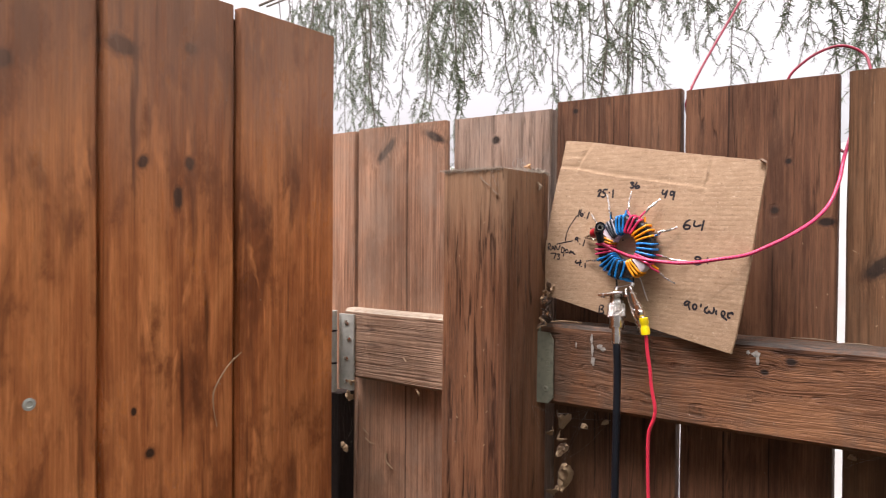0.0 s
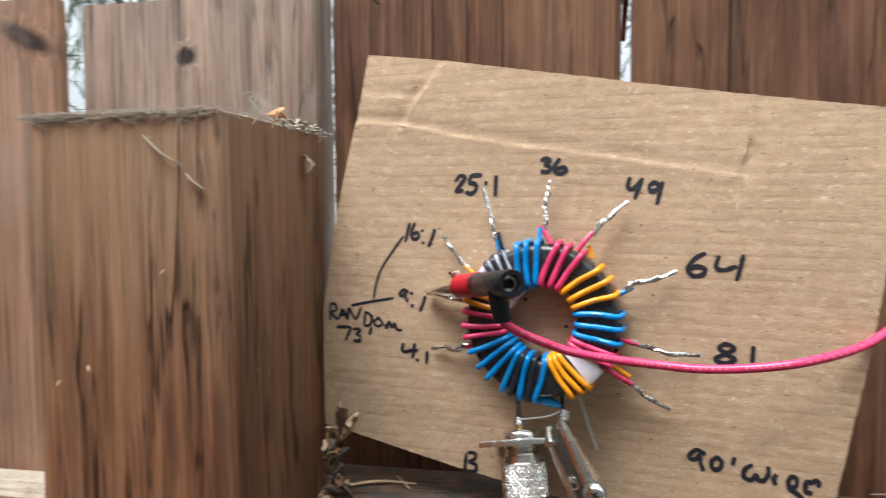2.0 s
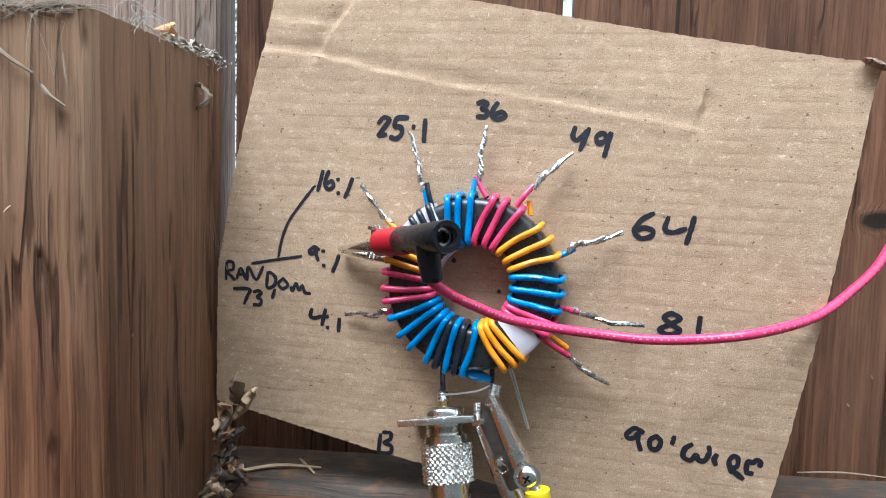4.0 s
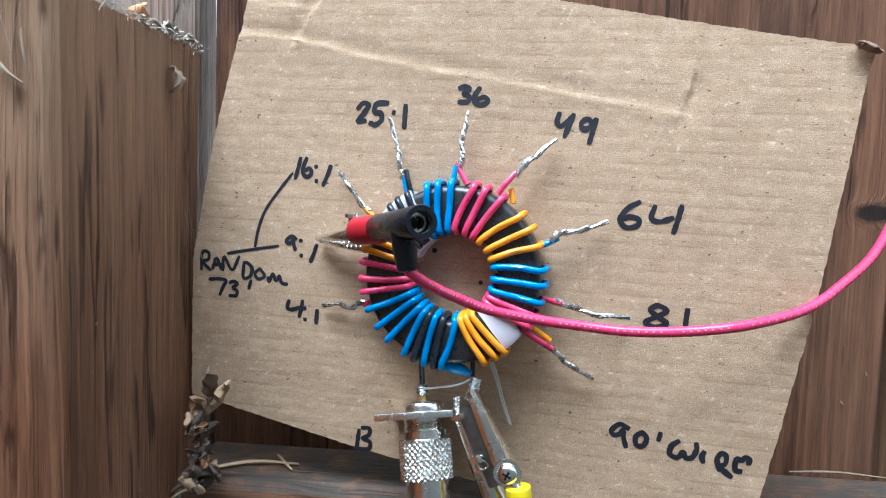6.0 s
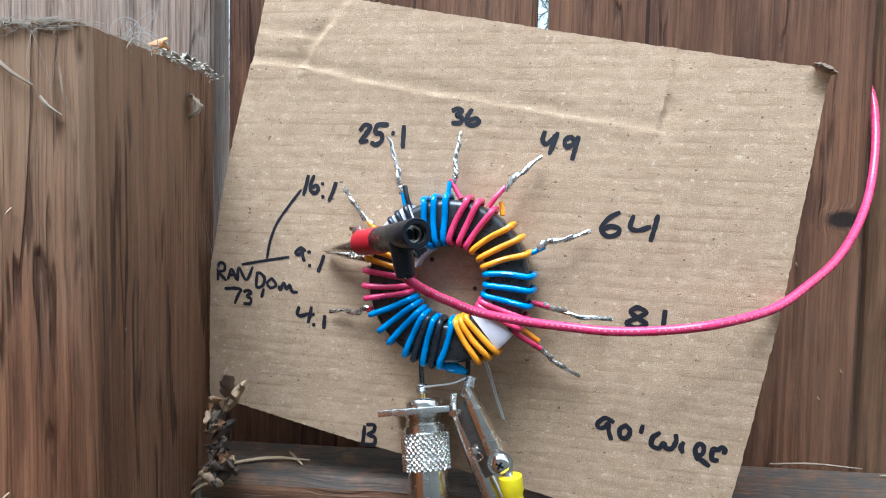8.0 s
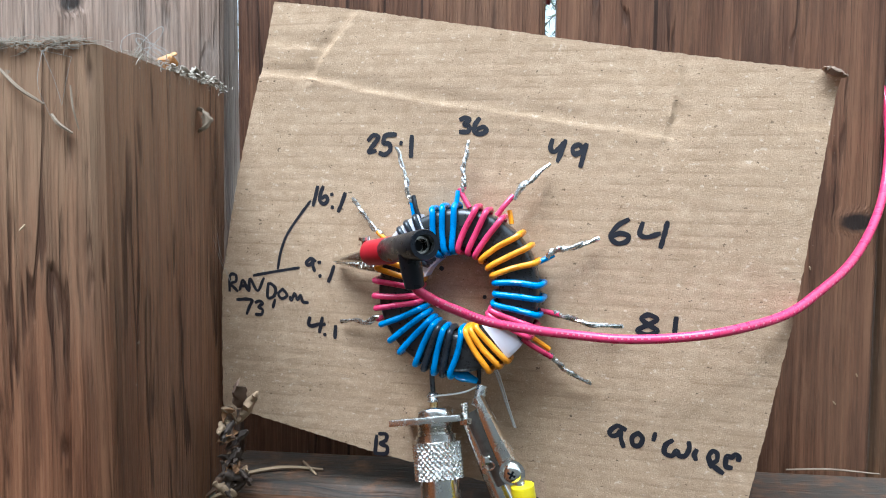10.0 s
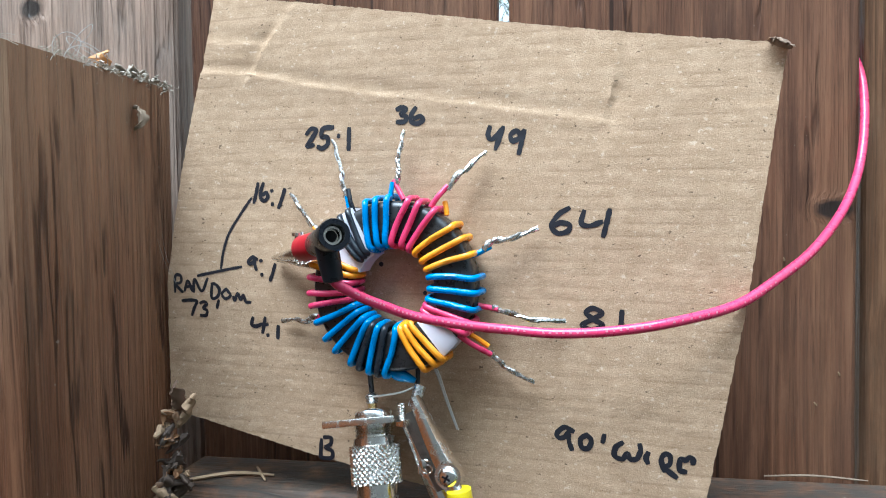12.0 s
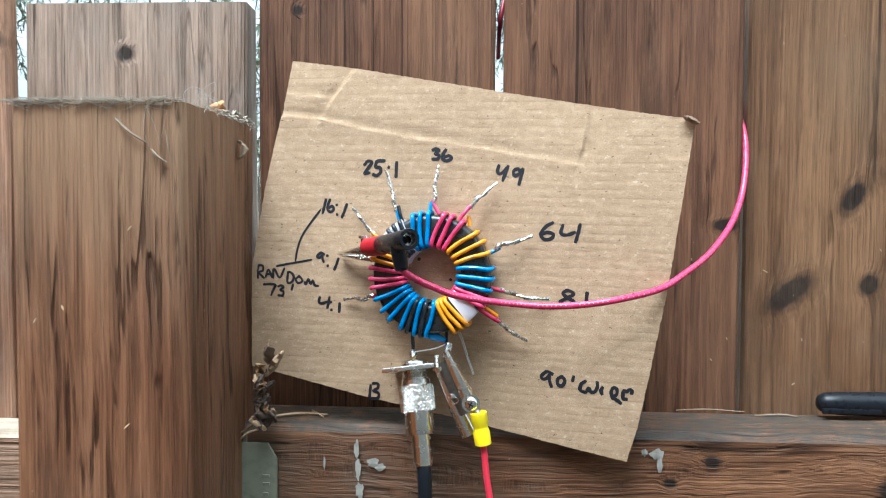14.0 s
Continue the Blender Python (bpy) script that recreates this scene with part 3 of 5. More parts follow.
# wall added out of view: blocks low sky light and darkens metal reflections
blocker = thing("shade_wall_south", (0, -1.55, 0), "added unseen grey siding wall behind the viewer that blocks low light", "wall", kind="structure")
mat_blocker = plain("grey_siding", (0.23, 0.22, 0.205, 1), 0.8, vary=0.4, scale=6)
for k in range(15):
    part("siding_board", bar(-6, 6, -1.59, -1.55, 0.0 + k * 0.2, 0.197 + k * 0.2, 0.004, "X", 4, 0.001, 60 + k), mat_blocker, blocker)

# pale wall of the neighbour beyond the fence, glimpsed through the gaps
nb = thing("neighbour_wall", (0, 3.6, 0), "pale siding wall beyond the fence", "wall", kind="structure")
mat_siding = plain("pale_siding", (0.78, 0.77, 0.75, 1), 0.7, vary=0.15, scale=4)
for k in range(11):
    part("siding_board", bar(-9, 7, 3.6, 3.63, 0.0 + k * 0.2, 0.1998 + k * 0.2, 0.0008, "X", 4, 0.001, k), mat_siding, nb)

# ---- cardboard sheet: local millimetres u (along), v (up), n (towards the viewer) ----
O = Vector((-0.0320, -0.0503, 1.6726))
CU, CV, CN = Vector((1, -0.13, 0)).normalized(), Vector((0, 0, 1)), Vector((-0.13, -1, 0)).normalized()


def segdist(u, v, a, b):
    ax, ay, bx, by = *a, *b
    dx, dy = bx - ax, by - ay
    s = max(0, min(1, ((u - ax) * dx + (v - ay) * dy) / (dx * dx + dy * dy)))
    return math.hypot(u - ax - s * dx, v - ay - s * dy), (u - ax) * -dy + (v - ay) * dx


CREASES = [((-86, 82.2), (-64, 80), 0.7), ((-64, 80), (-37, 73.7), 0.55), ((-37, 73.7), (-8, 68.7), 0.5), ((-8, 68.7), (33.5, 61.8), 0.5), ((33.5, 61.8), (71.4, 54.9), 0.5), ((-64, 80), (-57, 91.4), 0.8), ((-57, 91.4), (-47, 104), 0.7),
           ((-84, 94.5), (-60.7, 91.5), 0.5), ((78, 83.5), (74, 63.4), 0.6), ((74, 63.4), (71.4, 54.9), 0.6), ((70.7, 45.6), (75, 30), 0.2), ((75, 30), (86, 12), 0.15), ((104, -28), (93, -36), 0.1), ((93, -36), (84, -44), 0.12), ((84, -44), (76, -54), 0.06),
           ((94, -24), (112, -27), 0.15), ((119, 57), (126, 57), 0.3)]


def relief(u, v):
    """Height of the card's face in millimetres: dents along the creases, a slight bow, a curled corner."""
    h = 0.9 * noise.noise((u / 70, v / 70, 2.0)) + 0.25 * noise.noise((u / 14, v / 14, 7.0))
    for a, b, deep in CREASES:
        d, side = segdist(u, v, a, b)
        wob = 1 + 0.5 * noise.noise((u / 9, v / 9, 4.0))
        h += 0.68 * deep * wob * (0.22 * math.exp(-(d / 0.7) ** 2) + (-0.75 * math.exp(-((d - 2.4) / 2.6) ** 2) if side > 0 else 0.30 * math.exp(-((d - 1.2) / 3.2) ** 2)))
    h -= 0.00042 * v ** 2
    h += 0.05 * noise.noise((u / 40, (v + 0.18 * u) / 2.4, 3.0))
    dc = math.hypot(u - 128, v - 76)
    h += 3.5 * math.exp(-(dc / 5) ** 2)
    return h


def C(u, v, n=0.0):
    return O + (u * CU + v * CV + n * CN) * 0.001


def on_line(stops, s):
    for (a, pa), (b, pb) in zip(stops, stops[1:]):
        if s <= b:
            return Vector(pa).lerp(Vector(pb), (s - a) / (b - a))
    return Vector(stops[-1][1])


EDGE_TOP = [(0, (-81, 112)), (0.16, (-47, 107)), (0.55, (33, 92.3)), (0.83, (92, 82)), (1, (128, 76.3))]
EDGE_BOTTOM = [(0, (-104, -55)), (0.3, (-42, -68.5)), (0.57, (15, -79)), (0.85, (70, -90.5)), (1, (98.5, -96))]
EDGE_LEFT = [(0, (-104, -55)), (0.32, (-103, -2)), (0.58, (-96, 41)), (0.78, (-88.6, 75)), (0.83, (-86, 84)), (1, (-81, 112))]
EDGE_RIGHT = [(0, (98.5, -96)), (0.1, (103.5, -78)), (0.5, (116, -10)), (1, (128, 76.3))]


def card_point(s, t):
    top, bot, lef, rig = on_line(EDGE_TOP, s), on_line(EDGE_BOTTOM, s), on_line(EDGE_LEFT, t), on_line(EDGE_RIGHT, t)
    bl, br_, tl, tr = Vector((-104, -55)), Vector((98.5, -96)), Vector((-81, 112)), Vector((128, 76.3))
    p = top * t + bot * (1 - t) + lef * (1 - s) + rig * s - (bl * (1 - s) * (1 - t) + br_ * s * (1 - t) + tl * (1 - s) * t + tr * s * t)
    e = min(s, 1 - s, t, 1 - t)
    if e < 0.004:
        p = p + Vector((noise.noise((p.x / 2.5, p.y / 2.5, 1)), noise.noise((p.x / 1.7, p.y / 1.7, 5)))) * 0.35
    return p


def cardboard():
    bm = bmesh.new()
    n = 230
    front, rear = [], []
    for i in range(n + 1):
        f, r = [], []
        for j in range(n + 1):
            p = card_point(i / n, j / n)
            h = relief(p.x, p.y)
            f.append(bm.verts.new(C(p.x, p.y, h)))
            r.append(bm.verts.new(C(p.x, p.y, h - 3.2)))
        front.append(f)
        rear.append(r)
    for i in range(n):
        for j in range(n):
            bm.faces.new((front[i][j], front[i][j + 1], front[i + 1][j + 1], front[i + 1][j]))
            bm.faces.new((rear[i][j], rear[i + 1][j], rear[i + 1][j + 1], rear[i][j + 1]))
    for i in range(n):
        for j, flip in ((0, False), (n, True)):
            q = (front[i][j], front[i + 1][j], rear[i + 1][j], rear[i][j])
            bm.faces.new(q if not flip else q[::-1])
            q = (front[j][i], rear[j][i], rear[j][i + 1], front[j][i + 1])
            bm.faces.new(q if not flip else q[::-1])
    bmesh.ops.recalc_face_normals(bm, faces=bm.faces)
    return tagged(part("cardboard_sheet", bm, mat_card), "torn brown corrugated cardboard with handwritten black numbers", "cardboard")


card = cardboard()


def torn_corner():
    """Ruffled torn liner at the upper outer corner of the card."""
    bm = bmesh.new()
    a, b = 13, 7
    rows = []
    for i in range(a + 1):
        s = i / a
        row = []
        for j in range(b + 1):
            t = j / b
            base = Vector((121.6, 77.6)).lerp(Vector((128.4, 73.8)), s)
            fray = 1.1 * noise.noise((s * 9, t * 4, 1)) * t
            u = base.x + 1.0 * t + fray
            v = base.y + (2.6 * math.sin(math.pi * (0.12 + 0.8 * s)) + 0.8 * noise.noise((s * 14, 2, 3))) * (t - 0.35)
            h = relief(base.x, base.y) * 0.8 + 0.6 + 2.2 * math.sin(math.pi * t) + 1.8 * noise.noise((s * 11, t * 7, 5))
            row.append(bm.verts.new(C(u, v, h)))
        rows.append(row)
    for i in range(a):
        for j in range(b):
            bm.faces.new((rows[i][j], rows[i][j + 1], rows[i + 1][j + 1], rows[i + 1][j]))
    bmesh.ops.solidify(bm, geom=bm.faces[:], thickness=0.0004)
    part("torn_corner", bm, mat_tornliner, card, "ruffled dark torn paper corner")


mat_tornliner = plain("torn_liner", (0.38, 0.27, 0.19, 1), 0.9, vary=0.7, scale=500, bump=0.6)
torn_corner()

GLYPHS = {
    "1": [[(.62, 1), (.5, .5), (.4, 0)]],
    "1/": [[(1, 1), (.6, .5), (.1, 0)]],
    "2": [[(.0, .72), (.4, 1), (.85, .9), (.5, .5), (.0, .05), (.6, .1)]],
    "3": [[(.05, .9), (.5, 1), (.85, .85), (.4, .58), (.85, .4), (.7, .08), (.05, .06)]],
    "4": [[(.1, .97), (.0, .52), (.28, .4), (.72, .55)], [(1, 1), (.9, .5), (.78, 0)]],
    "4/": [[(.12, 1), (.0, .62), (.3, .45), (.95, .9)], [(1, .95), (.75, .45), (.5, 0)]],
    "5": [[(1, .97), (.4, .93), (.28, .58), (.62, .52), (.68, .22), (.35, .0), (.05, .08)]],
    "6": [[(.42, 1), (.15, .62), (.08, .2), (.5, .0), (.95, .2), (.75, .46), (.32, .34)]],
    "6/": [[(.92, 1), (.4, .75), (.03, .3), (.35, .0), (.85, .08), (.95, .32), (.5, .42), (.2, .3)]],
    "7": [[(.0, .93), (.6, .98), (.95, .9), (.78, .5), (.6, .0)]],
    "8": [[(.5, .5), (.2, .78), (.5, 1), (.88, .78), (.5, .5), (.02, .2), (.45, 0), (.92, .2), (.5, .5)]],
    "9": [[(.75, .72), (.5, .97), (.1, .82), (.2, .56), (.6, .64), (.96, .96)], [(.96, .96), (.8, .5), (.62, 0)]],
    "9/": [[(1, .84), (.5, 1), (.04, .7), (.16, .5), (.5, .55), (.75, .8)], [(.72, .72), (.75, .4), (.92, 0)]],
    "0": [[(.6, 1), (.12, .65), (.2, .08), (.7, .05), (.95, .6), (.6, 1)]],
    ":": [[(.3, 1), (.4, .93)], [(.6, .1), (.65, .0)]],
    ".": [[(.4, .5), (.6, .46)]],
    "'": [[(.8, 1), (.3, .0)]],
    "B": [[(.2, .86), (.05, .03)], [(.4, .97), (.9, .97), (.88, .68), (.45, .5), (.96, .36), (.86, .04), (.08, .0)]],
    "R": [[(.1, 0), (.2, .95), (.8, .98), (.8, .6), (.25, .45), (.95, 0)]],
    "R/": [[(.3, .25), (.1, .7), (.32, .98), (.62, .9), (.6, .55), (.2, .4)], [(.2, .4), (.6, .2), (1, 0)]],
    "A": [[(.0, 0), (.4, 1), (.9, 0)], [(.15, .4), (.85, .45)]],
    "N": [[(.05, 0), (.12, .95), (.6, .05), (1, 1)]],
    "D": [[(.15, .95), (.1, 0), (.75, .1), (.95, .6), (.5, .95), (.1, .95)]],
    "O": [[(.5, 1), (.08, .5), (.4, .02), (.92, .35), (.5, 1)]],
    "M": [[(.0, .55), (.08, .2), (.26, .95), (.42, .3), (.6, .8), (.72, .1), (1, .0)]],
    "W": [[(.3, 1), (.05, .7), (.0, .2), (.3, .03), (.5, .38), (.6, .08), (.85, .12), (1, .6), (.97, .95)]],
    "I": [[(.7, 1), (.2, .5), (.6, .0)]],
    "E": [[(.48, .02), (.08, .1), (.12, .8), (.5, .75)], [(.5, .75), (.75, 1), (1, .86), (.98, .6)]],
}


def ink_stroke(bm, pts, half):
    """A felt pen's line that lies on the card's face."""
    pts = spline([(x, y, 0) for x, y in pts], 6)
    if len(pts) < 2:
        return
    rows = []
    m = len(pts)
    for i, p in enumerate(pts):
        d = pts[min(i + 1, m - 1)] - pts[max(i - 1, 0)]
        d = d.normalized() if d.length > 1e-6 else Vector((1, 0, 0))
        q = Vector((-d.y, d.x, 0))
        taper = 0.72 if i in (0, m - 1) else 1.0
        w = half * taper * (1 + 0.25 * noise.noise((p.x / 2, p.y / 2, 9)))
        if i == 0:
            p = p - d * half * 0.6
        if i == m - 1:
            p = p + d * half * 0.6
        rows.append([bm.verts.new(C(e.x, e.y, relief(e.x, e.y) + 0.16)) for e in (p - q * w, p, p + q * w)])
    for a, b in zip(rows, rows[1:]):
        for k in range(2):
            bm.faces.new((a[k], b[k], b[k + 1], a[k + 1]))


def writing(text, cells, half=0.92):
    """Handwritten characters: for each its glyph and the lower left corner, width and height of its cell on the card."""
    bm = bmesh.new()
    for glyph, u, v, w, h in cells:
        for st in GLYPHS[glyph]:
            ink_stroke(bm, [(u + w * gx, v + h * gy) for gx, gy in st], half)
    bmesh.ops.recalc_face_normals(bm, faces=bm.faces)
    return part("writing", bm, mat_ink, card, "black felt pen " + text)


writing("25.1", [("2", -39.5, 50.4, 4.8, 6.8), ("5", -35.1, 49.6, 6.6, 8.0), (".", -26.9, 53.2, 1.4, 1.7), ("1", -22.7, 48.8, 1.3, 7.8)])
writing("36", [("3", -3.0, 57.7, 4.4, 5.6), ("6", 2.1, 57.1, 5.4, 5.8)])
writing("49", [("4/", 31.4, 46.8, 5.4, 7.8), ("9", 39.0, 44.8, 5.6, 8.2)])
writing("64", [("6/", 53.6, 16.9, 6.8, 8.6), ("4", 64.0, 15.8, 9.4, 8.8)])
writing("81", [("8", 63.9, -16.2, 7.8, 7.4), ("1", 76.3, -15.0, 1.8, 5.4)])
writing("90", [("9/", 54.9, -58.8, 5.8, 7.8), ("0", 62.8, -58.1, 4.4, 5.0)])
writing("'", [("'", 70.5, -55.2, 1.1, 2.4)])
writing("WIRE", [("W", 74.8, -60.8, 8.6, 5.9), ("I", 84.9, -61.2, 1.4, 3.4), ("R/", 89.6, -65.5, 5.4, 7.9), ("E", 95.7, -63.4, 4.6, 5.2)])
writing("B", [("B", -36.9, -70.0, 5.6, 8.6)], 0.8)
writing("16:1", [("1/", -62.8, 29.6, 2.0, 7.4), ("6", -60.0, 30.2, 3.8, 6.8), (":", -55.0, 28.6, 1.0, 5.6), ("1/", -52.0, 27.4, 3.0, 7.0)], 0.8)
writing("9:1", [("9/", -65.4, 3.3, 4.0, 4.8), (":", -60.0, 1.0, 1.0, 6.0), ("1/", -56.0, -0.8, 2.6, 6.2)], 0.75)
writing("4:1", [("4", -64.5, -21.5, 6.0, 5.9), (":", -58.1, -22.7, 1.0, 4.6), ("1", -53.7, -23.5, 1.5, 4.8)], 0.8)
writing("73'", [("7", -96.2, -15.4, 7.2, 6.2), ("3", -88.0, -15.8, 3.8, 5.9), ("'", -80.6, -12.2, 1.8, 3.0)], 0.68)
writing("RANDOM", [("R", -100.0, -6.1, 4.2, 6.7), ("A", -95.0, -5.5, 4.1, 3.9), ("N", -91.0, -5.9, 6.9, 5.4), ("D", -82.7, -8.2, 4.1, 5.8), ("O", -78.0, -8.5, 4.6, 4.0), ("M", -72.5, -9.7, 7.8, 3.7)], 0.66)
bm = bmesh.new()
ink_stroke(bm, [(-63.8, 31.3), (-69.0, 24.6), (-73.9, 17.5), (-76.6, 10.5), (-77.9, 3.7)], 0.58)
ink_stroke(bm, [(-88.6, 0.6), (-78.5, 2.6), (-68.5, 4.4)], 0.58)
part("writing", bm, mat_ink, card, "black felt pen branching line")
# two holes where the ties pass through the card
for u, v, big in ((-9.3, 5.8, 1.0), (7.6, -4.7, 0.85)):
    part("punched_hole", lathe_bm([(0, 0.001 * big), (0.00025, 0.0008 * big)], C(u, v, relief(u, v) + 0.05), CN, 7), mat_ink, card, "dark punched hole")

# ---- ring core with its turns of coloured wire ----
RO, RI, FACE, BACKF = 30.0, 15.6, 11.5, 1.2
toroid = thing("toroid_transformer", C(0, -30, 0), "ferrite ring wound with blue pink and orange wire", "transformer")


def P(angle, r, n):
    return C(-0.8 + r * math.cos(radians(angle)), -1.1 + r * math.sin(radians(angle)), n + 2.2 - 0.07 * r * math.sin(radians(angle)))


def core():
    bm = bmesh.new()
    prof = [(RI, BACKF + 1), (RI + 0.8, BACKF), (RO - 0.8, BACKF), (RO, BACKF + 1), (RO, FACE - 2.4), (RO - 0.35, FACE - 1.2), (RO - 1.0, FACE - 0.4), (RO - 2.4, FACE), (RI + 2.0, FACE), (RI + 0.8, FACE - 0.4), (RI + 0.2, FACE - 1.0), (RI, FACE - 2.2)]
    rings = [[bm.verts.new(P(a * 360 / 96, r, n)) for r, n in prof] for a in range(96)]
    for k in range(96):
        for j in range(len(prof)):
            a, b = rings[k], rings[(k + 1) % 96]
            bm.faces.new((a[j], a[(j + 1) % len(prof)], b[(j + 1) % len(prof)], b[j]))
    bmesh.ops.recalc_face_normals(bm, faces=bm.faces)
    part("ring_core", bm, mat_core, toroid, "dark grey ferrite ring")


core()
TURN_MATS = {"b": mat_blue, "p": mat_pink, "o": mat_orange, "k": mat_black}
WR = 1.12
TURNS = [
    ("b", 108, 117), ("b", 100.6, 106), ("b", 92.1, 95), ("p", 77.5, 86.6), ("p", 69.9, 73), ("p", 58.5, 61.5), ("o", 42.8, 51), ("o", 32.6, 36.5), ("o", 21.2, 24.1),
    ("b", 6.2, 13.0), ("b", -3.3, -2.0), ("b", -13.9, -16), ("p", -22.3, -25.5), ("p", -29.7, -33), ("o", -51.5, -57), ("o", -58.0, -65.4), ("o", -65.4, -73),
    ("b", -92.0, -81), ("k", -97.8, -96), ("b", -104.0, -106), ("k", -111.3, -114), ("b", -118.0, -122), ("b", -131.4, -131), ("b", -141.8, -142.5), ("b", -154.3, -152.6),
    ("p", -166.1, -163), ("p", -174.7, -172.3), ("p", 174.6, 176), ("o", 165.9, 166), ("o", 159, 157), ("k", 135, 140), ("k", 128.5, 133), ("k", 121.3, 127),
]
for k, (c, ao, ai) in enumerate(TURNS):
    w = WR + 0.03 * noise.noise((k * 1.7, 0, 0))
    am = (ao + ai) / 2
    bow = 1.4 * noise.noise((k * 2.3, 4, 0))
    top = FACE + w + 0.15
    path = [P(ao, RO - 4, BACKF - w - 0.2), P(ao, RO + w, BACKF + 0.6), P(ao, RO + w + 0.45, (FACE + BACKF) / 2), P(ao, RO + w + 0.15, FACE - 0.2), P(ao, RO - 0.6, top + 0.25),
            P(am + bow, (RO + RI) / 2, top), P(ai, RI + 1.0, top + 0.15), P(ai, RI - w - 0.1, FACE - 0.4), P(ai, RI - w - 0.1, BACKF + 1), P(ai, RI + 3, BACKF - w - 0.2)]
    part("wire_turn", tube_bm(path, w * 0.001, 9, 5), TURN_MATS[c], toroid)


def tape(a0, a1, b0, b1, inner, outer):
    """A white band round the core, between the angles a at its outer and b at its inner side."""
    bm = bmesh.new()
    rows = []
    for i in range(9):
        ao, ai = a0 + (a1 - a0) * i / 8, b0 + (b1 - b0) * i / 8
        loop = [(RO + 0.35 + outer, BACKF), (RO + 0.35 + outer, FACE - 0.6), (RO - 0.8, FACE + 0.35), (RI + 0.8, FACE + 0.35), (RI - 0.3 - inner, FACE - 0.6), (RI - 0.3 - inner, BACKF), (RI + 1, BACKF - 0.3), (RO - 1, BACKF - 0.3)]
        rows.append([bm.verts.new(P(ai + (ao - ai) * max(0, min(1, (r - RI) / (RO - RI))), r, n)) for r, n in loop])
    for a, b in zip(rows, rows[1:]):
        for k in range(8):
            bm.faces.new((a[k], a[(k + 1) % 8], b[(k + 1) % 8], b[k]))
    bm.faces.new(rows[0])
    bm.faces.new(rows[-1][::-1])
    bmesh.ops.recalc_face_normals(bm, faces=bm.faces)
    part("tape_band", bm, mat_white, toroid, "white plastic tape band")


tape(-50, -36, -50, -15, 0.6, 0.3)
tape(119, 150, 119, 158, 2.6, 1.3)


def pigtail(points, sleeve=None, sleeve_mat=None, twist=1.0, r=0.88, metal=None):
    """Twisted tinned strands with a bit of insulation at the root."""
    line = [p + (CU * noise.noise(p * 190) + CV * noise.noise(p * 170 + Vector((3, 1, 2)))) * 0.0014 * twist for p in spline([C(*p) for p in points], 14)]
    obj = None
    bm = bmesh.new()
    for ph in (0, math.pi):
        pts = []
        for i, p in enumerate(line):
            a = ph + (i * 0.27 + 1.6 * noise.noise((i * 0.21, ph, points[0][0]))) * twist
            s = 0.00066 * (1 - 0.5 * i / len(line))
            pts.append(p + (math.cos(a) * CU + math.sin(a) * CV) * s + CN * s * math.sin(a + 1))
        tube(bm, pts, [r * 0.001 * (1 - 0.35 * i / len(pts)) for i in range(len(pts))], 7)
    obj = part("pigtail", bm, metal or mat_tin, toroid, "twisted tinned wire end")
    if sleeve:
        part("insulation", tube_bm([C(*p) for p in sleeve], 0.00098, 9, 5), sleeve_mat, obj)


pigtail([(-19.4, 30.5, 7), (-21.1, 35.2, 7), (-23.0, 42.8, 5), (-26.7, 51.3, 3)], [(-17.5, 24, 9), (-18.5, 28, 8), (-19.8, 33, 7)], mat_blue)
part("insulation", tube_bm([C(-16.0, 25, 9), C(-17.3, 29, 9), C(-18.6, 33.5, 8)], 0.00092, 8, 5), mat_black, toroid)
pigtail([(-32.2, 19.2, 7), (-35, 21.8, 6), (-40.5, 27.7, 4), (-44.7, 31.9, 3)], [(-25, 13.5, 8), (-29, 16.5, 8), (-33, 19.8, 7)], mat_orange)
pigtail([(-32.4, -14.0, 6), (-39.9, -15.6, 5), (-49.3, -15.8, 2.5)], [(-29.5, -12.5, 7), (-33.2, -14.2, 6)], mat_pink)
pigtail([(-1.0, 35.0, 7), (-0.2, 38, 7), (0.3, 41.3, 6), (1.1, 47, 5), (2.0, 54.0, 3)], [(3.2, 29.2, 9), (1.0, 32.5, 8), (-1.2, 36.2, 7)], mat_pink)
part("insulation", tube_bm([C(-1.8, 29, 10), C(-1.6, 32.5, 9), C(-1.4, 35.4, 8)], 0.00092, 8, 5), mat_blue, toroid)
pigtail([(18.0, 32.5, 8), (24.1, 39.0, 6), (31.1, 44.9, 3)], [(13.5, 26.5, 10.5), (16, 30, 10), (19, 33.8, 8)], mat_pink)
part("insulation", tube_bm([C(18.6, 23.5, 8), C(18.2, 26, 7.5), C(17.6, 28.4, 7)], 0.00092, 8, 5), mat_orange, toroid)
pigtail([(31.2, 10.8, 8), (34.9, 13.7, 7), (42, 15.4, 5.5), (50.0, 19.0, 4)], [(27.5, 9.5, 9), (30, 10.5, 8.5), (34, 12.6, 7)], mat_blue)
pigtail([(33.9, -8.7, 7), (39.7, -9.9, 6), (48, -12.2, 5), (58.7, -13.4, 3)], [(29.5, -7.6, 9), (32, -8.2, 8), (36, -9.0, 7)], mat_pink)
pigtail([(32.5, -23.6, 7), (37.7, -27.3, 6), (41.8, -31.4, 5), (47.2, -34.6, 3)], [(20, -14.5, 13.2), (27, -19.8, 12.5), (33.8, -24.6, 8)], mat_pink)
part("insulation", tube_bm([C(26, -17.2, 9), C(29.5, -19.2, 9), C(33, -21.8, 8)], 0.00092, 8, 5), mat_orange, toroid)
